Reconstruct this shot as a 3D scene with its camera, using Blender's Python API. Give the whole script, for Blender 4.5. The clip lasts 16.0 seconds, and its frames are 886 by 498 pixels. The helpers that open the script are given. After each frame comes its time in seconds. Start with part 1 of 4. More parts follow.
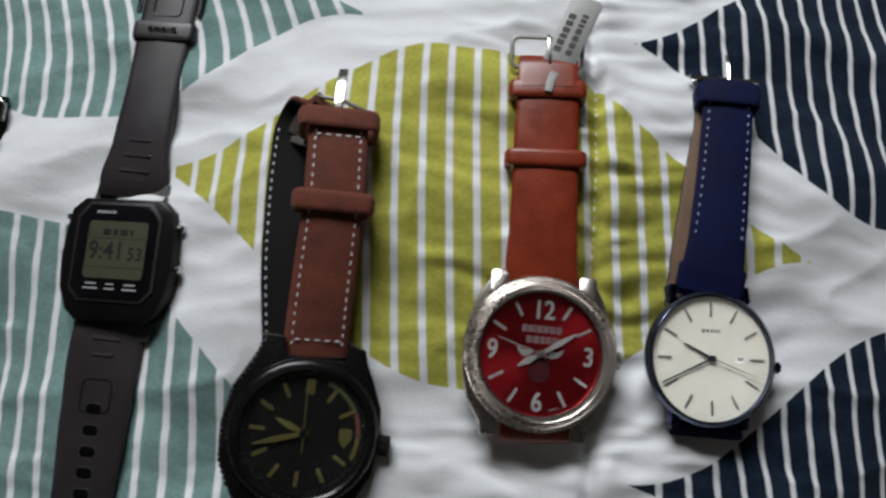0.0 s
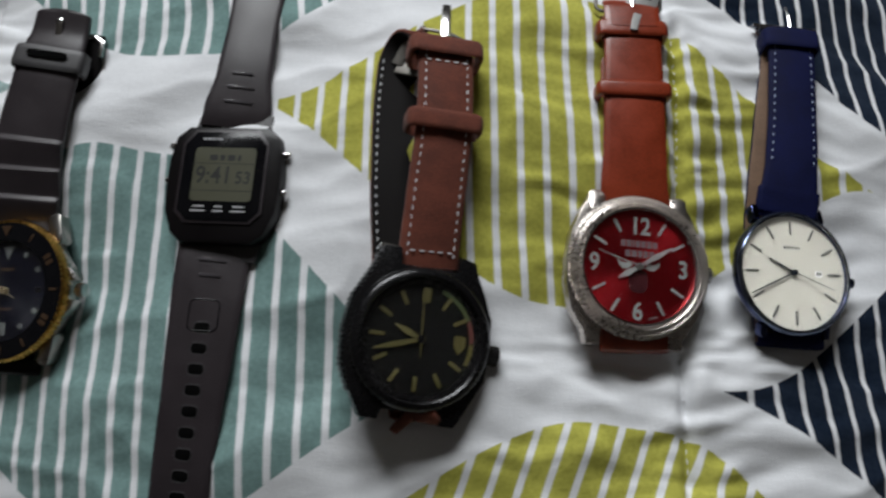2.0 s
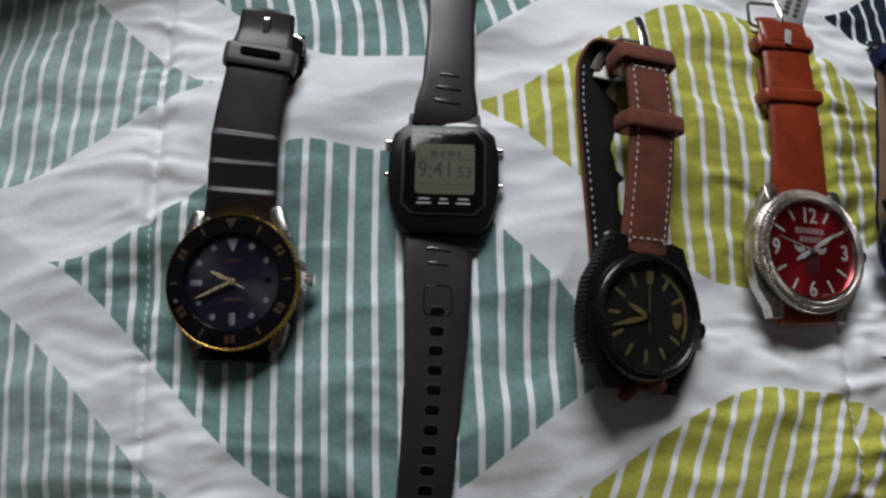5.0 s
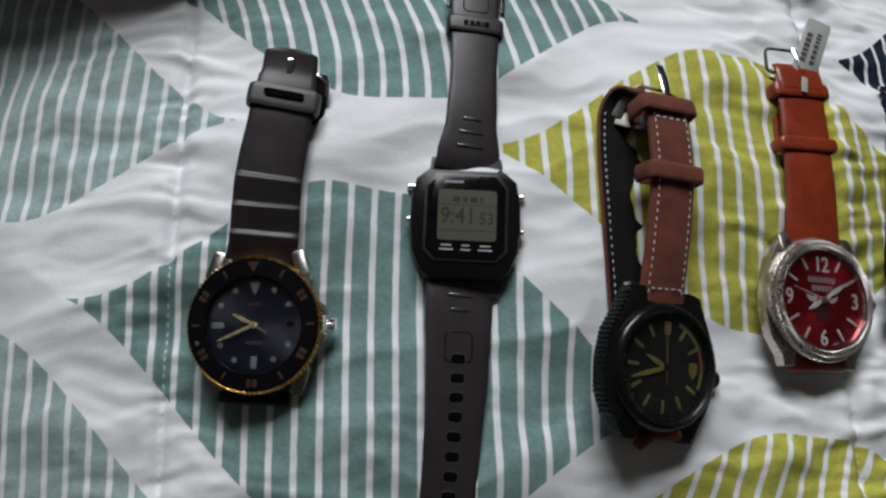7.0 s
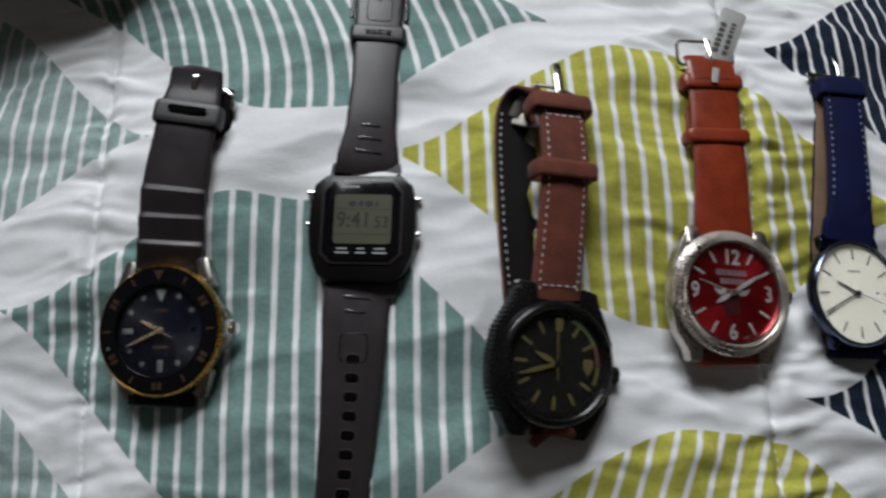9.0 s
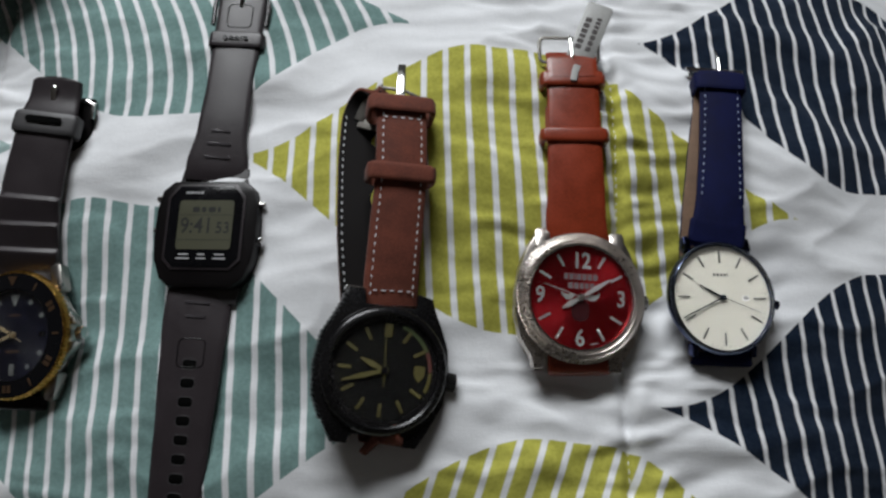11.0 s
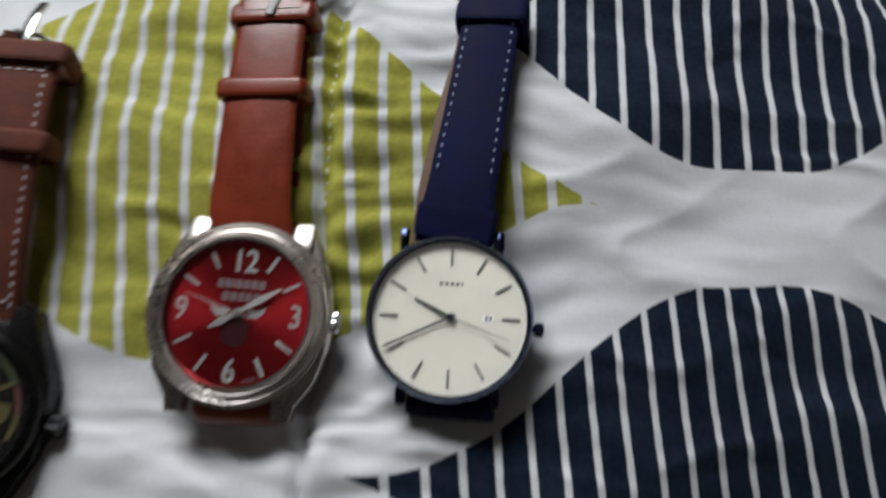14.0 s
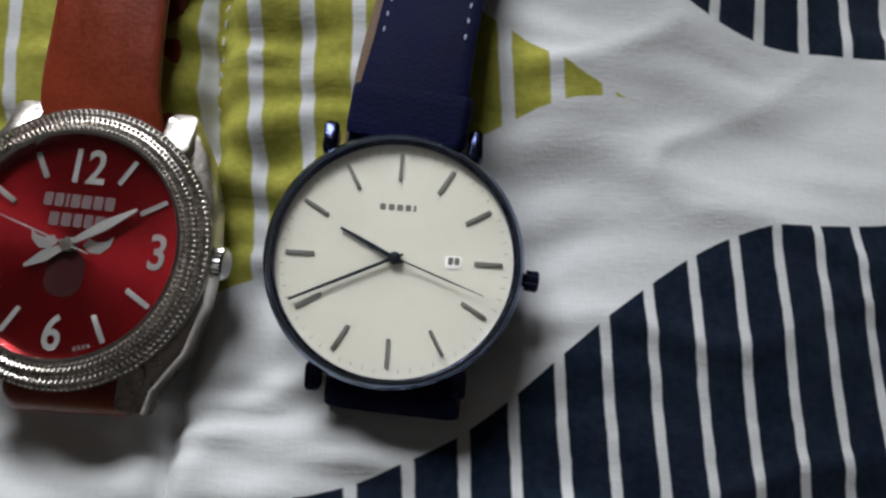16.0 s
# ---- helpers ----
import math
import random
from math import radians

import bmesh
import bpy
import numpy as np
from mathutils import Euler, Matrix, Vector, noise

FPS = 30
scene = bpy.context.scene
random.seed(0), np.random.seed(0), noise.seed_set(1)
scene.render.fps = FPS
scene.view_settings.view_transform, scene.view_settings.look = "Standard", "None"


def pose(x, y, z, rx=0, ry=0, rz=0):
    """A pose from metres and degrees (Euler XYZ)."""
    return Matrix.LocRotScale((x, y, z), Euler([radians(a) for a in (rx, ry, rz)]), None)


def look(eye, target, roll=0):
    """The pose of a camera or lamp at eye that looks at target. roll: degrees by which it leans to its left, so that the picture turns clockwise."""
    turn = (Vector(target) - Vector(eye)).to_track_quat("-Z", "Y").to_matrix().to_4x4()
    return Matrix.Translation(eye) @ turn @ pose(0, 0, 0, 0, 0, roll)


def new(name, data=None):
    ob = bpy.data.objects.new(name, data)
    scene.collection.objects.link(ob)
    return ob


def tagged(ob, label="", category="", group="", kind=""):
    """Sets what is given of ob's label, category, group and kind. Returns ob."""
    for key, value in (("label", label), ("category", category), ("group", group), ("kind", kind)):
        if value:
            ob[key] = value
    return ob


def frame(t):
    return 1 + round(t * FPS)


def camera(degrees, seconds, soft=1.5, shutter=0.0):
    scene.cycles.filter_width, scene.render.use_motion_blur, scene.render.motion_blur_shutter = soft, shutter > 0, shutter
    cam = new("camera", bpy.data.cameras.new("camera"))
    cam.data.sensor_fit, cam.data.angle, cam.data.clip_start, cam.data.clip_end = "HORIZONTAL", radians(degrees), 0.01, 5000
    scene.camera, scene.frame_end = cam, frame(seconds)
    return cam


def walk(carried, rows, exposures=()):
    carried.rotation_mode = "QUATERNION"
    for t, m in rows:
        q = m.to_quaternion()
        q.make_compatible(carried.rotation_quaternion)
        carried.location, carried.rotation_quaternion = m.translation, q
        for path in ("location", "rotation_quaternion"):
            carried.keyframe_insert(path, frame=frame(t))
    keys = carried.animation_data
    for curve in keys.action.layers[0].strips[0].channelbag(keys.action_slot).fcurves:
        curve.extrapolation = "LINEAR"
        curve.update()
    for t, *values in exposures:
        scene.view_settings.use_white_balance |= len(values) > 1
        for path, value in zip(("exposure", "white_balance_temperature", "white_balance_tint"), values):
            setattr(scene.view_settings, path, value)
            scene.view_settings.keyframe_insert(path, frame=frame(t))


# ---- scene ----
# ---- camera ----
cam = camera(62.08, 16.0, soft=2.5, shutter=0.9)
PATH = [
    (0, (0.00241, -0.07626, 0.23057), (-0.03712, 0.25627, -0.71169), -4.86),
    (0.5, (-0.01141, -0.08188, 0.23124), (-0.03107, 0.25562, -0.70988), -1.32),
    (1, (-0.02327, -0.09727, 0.22604), (-0.02591, 0.26917, -0.70440), 1.57),
    (1.5, (-0.03236, -0.11427, 0.22444), (-0.02541, 0.28247, -0.69346), 2.49),
    (2, (-0.04376, -0.12016, 0.22549), (-0.02026, 0.28041, -0.69047), 4.34),
    (2.5, (-0.06520, -0.12354, 0.22962), (-0.01618, 0.27630, -0.68565), 7.66),
    (3, (-0.08325, -0.12454, 0.23249), (-0.01275, 0.27600, -0.68108), 9.98),
    (3.5, (-0.10353, -0.12812, 0.23382), (-0.00887, 0.26788, -0.67954), 12.63),
    (4, (-0.13164, -0.13136, 0.23311), (0.00137, 0.27206, -0.67219), 16.51),
    (4.2, (-0.13777, -0.13415, 0.23233), (0.00407, 0.27162, -0.67057), 17.62),
    (6.5, (-0.16110, -0.11380, 0.24025), (0.01447, 0.26443, -0.66866), 24.05),
    (7, (-0.16438, -0.11086, 0.24178), (0.01735, 0.26714, -0.66601), 25.09),
    (7.5, (-0.15923, -0.11145, 0.24291), (0.01654, 0.26495, -0.66672), 24.47),
    (8, (-0.14059, -0.11231, 0.24708), (0.01456, 0.26843, -0.66449), 21.02),
    (8.5, (-0.12833, -0.10880, 0.25012), (0.00760, 0.27024, -0.66521), 18.10),
    (9, (-0.10707, -0.11763, 0.25357), (-0.00877, 0.27499, -0.66086), 12.76),
    (9.5, (-0.07880, -0.11945, 0.25491), (-0.01258, 0.27860, -0.66006), 7.73),
    (10, (-0.05584, -0.11978, 0.25541), (-0.01322, 0.28262, -0.65906), 4.40),
    (10.2, (-0.04805, -0.11837, 0.25589), (-0.01401, 0.27485, -0.66293), 3.53),
    (12.3, (-0.02296, -0.11762, 0.25312), (-0.01423, 0.28859, -0.66061), 0.89),
    (12.5, (-0.02263, -0.11786, 0.25366), (-0.01754, 0.28783, -0.66034), 0.54),
    (13, (0.02104, -0.11843, 0.23566), (-0.00431, 0.29873, -0.67282), -2.19),
    (13.5, (0.05415, -0.10230, 0.20888), (-0.03495, 0.31791, -0.69416), -10.12),
    (14, (0.10090, -0.08907, 0.17541), (-0.04841, 0.32290, -0.72346), -18.27),
    (14.2, (0.09732, -0.07750, 0.16771), (0.00795, 0.28550, -0.75979), -11.68),
    (14.5, (0.09458, -0.07519, 0.14885), (-0.02183, 0.28549, -0.77655), -14.64),
    (15, (0.10238, -0.07386, 0.12417), (-0.04158, 0.29327, -0.79479), -18.21),
    (15.5, (0.10088, -0.07168, 0.11438), (-0.05130, 0.30046, -0.80124), -18.73),
    (16, (0.10137, -0.07221, 0.11248), (-0.05429, 0.30609, -0.80003), -19.21),
]
walk(cam, [(t, look(eye, target, roll)) for t, eye, target, roll in PATH])

# ---- light: one window in the wall beyond the bed ----
scene.view_settings.exposure = 0.0
SKY_STRENGTH, WINDOW_WATTS = 0.07, 38.0
world = bpy.data.worlds.new("sky")
scene.world = world
world.use_nodes = True
sky = world.node_tree.nodes.new("ShaderNodeTexSky")
sky.sky_type, sky.sun_disc = "NISHITA", False
sky.sun_elevation, sky.sun_rotation = radians(42), radians(180)
back = world.node_tree.nodes["Background"]
back.inputs["Strength"].default_value = SKY_STRENGTH
world.node_tree.links.new(sky.outputs[0], back.inputs["Color"])

WALL_Y = 1.05                      # inner face of the window wall
WIN = (-0.85, 0.15, 0.84, 1.58)    # x0, x1, z0, z1 of the opening
lamp = bpy.data.lights.new("window_daylight", "AREA")
lamp.shape, lamp.size, lamp.size_y = "RECTANGLE", WIN[1] - WIN[0] - 0.04, WIN[3] - WIN[2] - 0.04
lamp.energy, lamp.color = WINDOW_WATTS, (0.95, 0.98, 1.0)
mid = ((WIN[0] + WIN[1]) / 2, (WIN[2] + WIN[3]) / 2)
new("window_daylight", lamp).matrix_world = look((mid[0], WALL_Y + 0.1, mid[1]), (mid[0] * 0.3, -1.0, 0.1))


# ---- materials ----
class Nodes:
    """A small writer of node materials."""

    def __init__(self, name):
        self.mat = bpy.data.materials.new(name)
        self.mat.use_nodes = True
        self.tree = self.mat.node_tree
        self.bsdf = self.tree.nodes["Principled BSDF"]

    def put(self, socket, value):
        if isinstance(value, bpy.types.NodeSocket):
            self.tree.links.new(value, socket)
        else:
            socket.default_value = value

    def math(self, op, a, b=None, c=None, clamp=False):
        n = self.tree.nodes.new("ShaderNodeMath")
        n.operation, n.use_clamp = op, clamp
        for i, v in enumerate((a, b, c)):
            if v is not None:
                self.put(n.inputs[i], v)
        return n.outputs[0]

    def smooth(self, x, lo, hi, a=0.0, b=1.0):
        n = self.tree.nodes.new("ShaderNodeMapRange")
        n.interpolation_type = "SMOOTHSTEP"
        for key, v in (("Value", x), ("From Min", lo), ("From Max", hi), ("To Min", a), ("To Max", b)):
            self.put(n.inputs[key], v)
        return n.outputs[0]

    def noise(self, scale, detail=3.0, rough=0.55, stretch=None, coord="Object"):
        tc = self.tree.nodes.new("ShaderNodeTexCoord")
        out = tc.outputs[coord]
        if stretch:
            mp = self.tree.nodes.new("ShaderNodeMapping")
            mp.inputs["Scale"].default_value = stretch
            self.tree.links.new(out, mp.inputs[0])
            out = mp.outputs[0]
        n = self.tree.nodes.new("ShaderNodeTexNoise")
        n.inputs["Scale"].default_value, n.inputs["Detail"].default_value = scale, detail
        n.inputs["Roughness"].default_value = rough
        self.tree.links.new(out, n.inputs["Vector"])
        return n.outputs["Fac"]

    def mix(self, fac, a, b, blend="MIX"):
        n = self.tree.nodes.new("ShaderNodeMix")
        n.data_type, n.blend_type = "RGBA", blend
        self.put(n.inputs[0], fac)
        for socket, v in ((n.inputs[6], a), (n.inputs[7], b)):
            self.put(socket, (*v, 1.0) if isinstance(v, tuple) and len(v) == 3 else v)
        return n.outputs[2]

    def bump(self, height, distance, strength=1.0):
        n = self.tree.nodes.new("ShaderNodeBump")
        n.inputs["Distance"].default_value, n.inputs["Strength"].default_value = distance, strength
        self.put(n.inputs["Height"], height)
        self.tree.links.new(n.outputs[0], self.bsdf.inputs["Normal"])


def surface(name, colour, rough=0.5, metal=0.0, vary=0.12, grain=900.0, relief=0.00006, blotch=60.0, sheen=0.0, coat=0.0, stretch=None, rough_vary=0.1, spec=0.5):
    """Colour with blotches and grain, uneven gloss and fine relief."""
    n = Nodes(name)
    big, fine = n.noise(blotch, 4.0), n.noise(grain, 3.0, stretch=stretch)
    both = n.math("ADD", n.math("MULTIPLY", big, 0.6), n.math("MULTIPLY", fine, 0.4))
    dark = tuple(c * (1 - 2 * vary) for c in colour)
    light = tuple(min(1.0, c * (1 + 2 * vary)) for c in colour)
    n.put(n.bsdf.inputs["Base Color"], n.mix(n.smooth(both, 0.25, 0.75), dark, light))
    n.put(n.bsdf.inputs["Roughness"], n.smooth(both, 0.2, 0.8, max(0.02, rough - rough_vary), min(1.0, rough + rough_vary)))
    n.bsdf.inputs["Metallic"].default_value = metal
    n.bsdf.inputs["Specular IOR Level"].default_value = spec
    n.bsdf.inputs["Sheen Weight"].default_value = sheen
    n.bsdf.inputs["Coat Weight"].default_value = coat
    if relief:
        n.bump(fine, relief)
    return n.mat


ROW, HALF_H = 146.7, 51.95      # pitch of the printed shapes along the bed and their half height, mm


def quilt_material():
    """White cotton with printed striped ogee shapes in teal, lime and navy; sizes in mm."""
    n = Nodes("printed_cotton")
    tc = n.tree.nodes.new("ShaderNodeTexCoord")
    sep = n.tree.nodes.new("ShaderNodeSeparateXYZ")
    n.tree.links.new(tc.outputs["Object"], sep.inputs[0])
    wob = n.math("MULTIPLY", n.math("SUBTRACT", n.noise(18.0, 2.0), 0.5), 1.0)
    wob2 = n.math("MULTIPLY", n.math("SUBTRACT", n.noise(240.0, 2.0), 0.5), 0.5)
    x = n.math("ADD", n.math("MULTIPLY", sep.outputs[0], 1000.0), n.math("ADD", wob, wob2))
    y = n.math("ADD", n.math("MULTIPLY", sep.outputs[1], 1000.0), wob2)
    def poly(c, u, w, cu, cw):
        """c0 + c1 u + c2 w + c3 u2 + c4 uw + c5 w2 + c6 u3, the curved terms held at the ends."""
        out = n.math("MULTIPLY_ADD", w, c[2], n.math("MULTIPLY_ADD", u, c[1], c[0]))
        uu = n.math("MULTIPLY", cu, n.math("MULTIPLY_ADD", n.math("MULTIPLY", cu, cu), c[6], n.math("MULTIPLY", cu, c[3])))
        ww = n.math("MULTIPLY", cw, n.math("MULTIPLY_ADD", cw, c[5], n.math("MULTIPLY", cu, c[4])))
        return n.math("ADD", out, n.math("ADD", uu, ww))

    def clamp(v, lo, hi):
        return n.math("MINIMUM", n.math("MAXIMUM", v, lo), hi)

    colour = (0.83, 0.84, 0.86)
    teal, lime, navy = (0.188, 0.302, 0.288), (0.465, 0.45, 0.082), (0.007, 0.016, 0.035)
    # Teal of the leftmost column, paled to put glare haze into the colour.
    hazed_teal = (0.335, 0.44, 0.43)
    fade = n.smooth(n.math("ADD", n.math("MULTIPLY", n.noise(700.0, 3.0), 0.45), n.math("MULTIPLY", n.noise(75.0, 4.0), 0.55)), 0.3, 0.7)
    # The cloth is pulled a little out of true, so each printed shape has its own bend.
    # Per shape: its row's middle, how the stripes count across it, how its axis bends, and the stripe at its middle.
    plain = [((0, 11.2, 0, 0, 0, 0, 0), (0, 0, 0, 0, 0, 0, 0), 0.0)]
    HAZED = [(58, (-5.794, 12.335, -0.836, -0.289, 0.158, 0.001, -0.279), (-10.99, 32.1, -0.83, -0.73, -4.65, 0.08, -4.49), -4.103),
             (-85, (-5.106, 11.553, 0.0, -0.002, -0.0, 0.0, -0.001), (-8.58, 19.85, -1.48, 2.47, -2.46, -0.22, 2.91), -4.049)]
    TEAL = [(95, (1.771, 11.436, 4.992, -0.383, 0.901, 5.053, 0.055), (-1.73, 5.97, -2.07, -2.44, 5.23, 0.58, 8.26), 1.673),
            (-38, (0.987, 10.738, -0.119, -0.161, 0.063, -0.265, -0.158), (10.13, 14.47, -12.52, -1.94, 1.92, 1.26, 2.22), 0.844)]
    LIME = [(12, (3.517, 10.375, 0.361, -0.239, 0.423, -0.347, 0.127), (0.51, 3.17, -5.21, -1.99, -4.56, -4.11, 4.17), 2.823),
            (-125, (4.698, 10.407, -3.68, -0.559, -0.376, -0.091, -0.883), (4.71, 7.86, -1.63, 6.07, 1.97, -0.64, -2.6), 4.238)]
    NAVY = [(85, (4.841, 9.986, -0.345, 0.113, -0.4, 0.004, 0.897), (7.26, -9.46, -7.39, -1.99, 0.87, 2.61, 5.29), 5.253),
            (-75, (4.482, 11.632, 1.585, -0.855, 0.584, -0.341, -1.389), (-10.96, -15.62, 1.21, -7.47, -2.59, 0.75, 3.16), 4.56)]
    for cx, ink, rows in ((-300.0, hazed_teal, HAZED), (-142.0, teal, TEAL), (8.0, lime, LIME), (155.0, navy, NAVY),
                          (-455.0, lime, [(-12, *plain[0])]), (-610.0, navy, [(60, *plain[0])]), (312.0, navy, [(12, *plain[0])]), (468.0, teal, [(85, *plain[0])]), (625.0, lime, [(12, *plain[0])])):
        u = n.math("DIVIDE", n.math("SUBTRACT", x, cx), 90.0)
        cu = clamp(u, -1.4, 1.4)
        cells, axes = [], []
        for yc, count, axis, middle in rows:
            w = n.math("DIVIDE", n.math("SUBTRACT", y, yc), 90.0)
            cw = clamp(w, -0.9, 0.9)
            cells.append((poly(count, u, cw, cu, cw), middle))
            axes.append(n.math("ADD", n.math("SUBTRACT", y, yc), poly(axis, cu, cw, cu, cw)))
        cell, middle, q = cells[0][0], cells[0][1], axes[0]
        if len(rows) == 2:
            upper = n.math("GREATER_THAN", y, (rows[0][0] + rows[1][0]) / 2)
            lower = n.math("SUBTRACT", 1.0, upper)
            cell = n.math("MULTIPLY_ADD", cells[0][0], upper, n.math("MULTIPLY", cells[1][0], lower))
            middle = n.math("MULTIPLY_ADD", upper, cells[0][1] - cells[1][1], cells[1][1])
            q = n.math("MULTIPLY_ADD", axes[0], upper, n.math("MULTIPLY", axes[1], lower))
        d = n.math("MULTIPLY", n.math("ABSOLUTE", n.math("SUBTRACT", cell, middle)), 8.2)
        half = n.math("MULTIPLY", n.math("POWER", n.smooth(d, 10.4, 108.9, 1.0, 0.0), 1.02), HALF_H)
        near = n.math("ABSOLUTE", n.math("SUBTRACT", q, n.math("MULTIPLY", n.math("ROUND", n.math("DIVIDE", q, ROW)), ROW)))
        inside = n.smooth(n.math("SUBTRACT", half, near), 0.35, 0.75)
        off = n.math("ABSOLUTE", n.math("SUBTRACT", cell, n.math("ROUND", cell)))
        thin = 0.025 if ink == navy else 0.0
        band = n.smooth(off, 0.105 - thin, 0.165 - thin)
        mask = n.math("MULTIPLY", inside, band)
        dim = tuple(c * 0.80 for c in ink)
        colour = n.mix(mask, colour, n.mix(fade, dim, tuple(min(1, c * 1.16 + 0.01) for c in ink)))
    weave = n.noise(1500.0, 2.0, stretch=(1.0, 0.25, 1.0))
    weave2 = n.noise(1500.0, 2.0, stretch=(0.25, 1.0, 1.0))
    cloth = n.math("ADD", weave, weave2)
    soil = n.noise(14.0, 3.0)
    colour = n.mix(n.smooth(cloth, 0.6, 1.4), n.mix(1.0, colour, (0.95, 0.95, 0.95), "MULTIPLY"), colour)
    colour = n.mix(n.smooth(soil, 0.3, 0.8, 0.0, 0.10), colour, n.mix(1.0, colour, (0.86, 0.86, 0.88), "MULTIPLY"))
    n.put(n.bsdf.inputs["Base Color"], colour)
    n.bsdf.inputs["Roughness"].default_value = 0.9
    n.bsdf.inputs["Specular IOR Level"].default_value = 0.1
    n.bsdf.inputs["Sheen Weight"].default_value = 0.03
    n.bump(cloth, 0.00009, 0.8)
    return n.mat


def glass_material():
    n = Nodes("mineral_glass")
    n.bsdf.inputs["Base Color"].default_value = (1, 1, 1, 1)
    n.bsdf.inputs["Transmission Weight"].default_value = 1.0
    n.bsdf.inputs["IOR"].default_value = 1.22
    n.put(n.bsdf.inputs["Roughness"], n.smooth(n.noise(120.0, 3.0), 0.3, 0.8, 0.0, 0.05))
    return n.mat


def sunburst_material(name, dark, light, metal):
    """A dial brushed from its centre: rays by the angle round the local axis."""
    n = Nodes(name)
    tc = n.tree.nodes.new("ShaderNodeTexCoord")
    sep = n.tree.nodes.new("ShaderNodeSeparateXYZ")
    n.tree.links.new(tc.outputs["Object"], sep.inputs[0])
    ang = n.math("ARCTAN2", sep.outputs[1], sep.outputs[0])
    comb = n.tree.nodes.new("ShaderNodeCombineXYZ")
    n.tree.links.new(ang, comb.inputs[0])
    tex = n.tree.nodes.new("ShaderNodeTexNoise")
    tex.inputs["Scale"].default_value, tex.inputs["Detail"].default_value = 40.0, 3.0
    n.tree.links.new(comb.outputs[0], tex.inputs["Vector"])
    n.put(n.bsdf.inputs["Base Color"], n.mix(tex.outputs["Fac"], dark, light))
    n.bsdf.inputs["Metallic"].default_value = metal
    n.bsdf.inputs["Roughness"].default_value = 0.34
    n.bsdf.inputs["Anisotropic"].default_value = 0.75
    tan = n.tree.nodes.new("ShaderNodeTangent")
    tan.direction_type, tan.axis = "RADIAL", "Z"
    n.tree.links.new(tan.outputs[0], n.bsdf.inputs["Tangent"])
    n.bump(tex.outputs["Fac"], 0.00002, 0.4)
    return n.mat


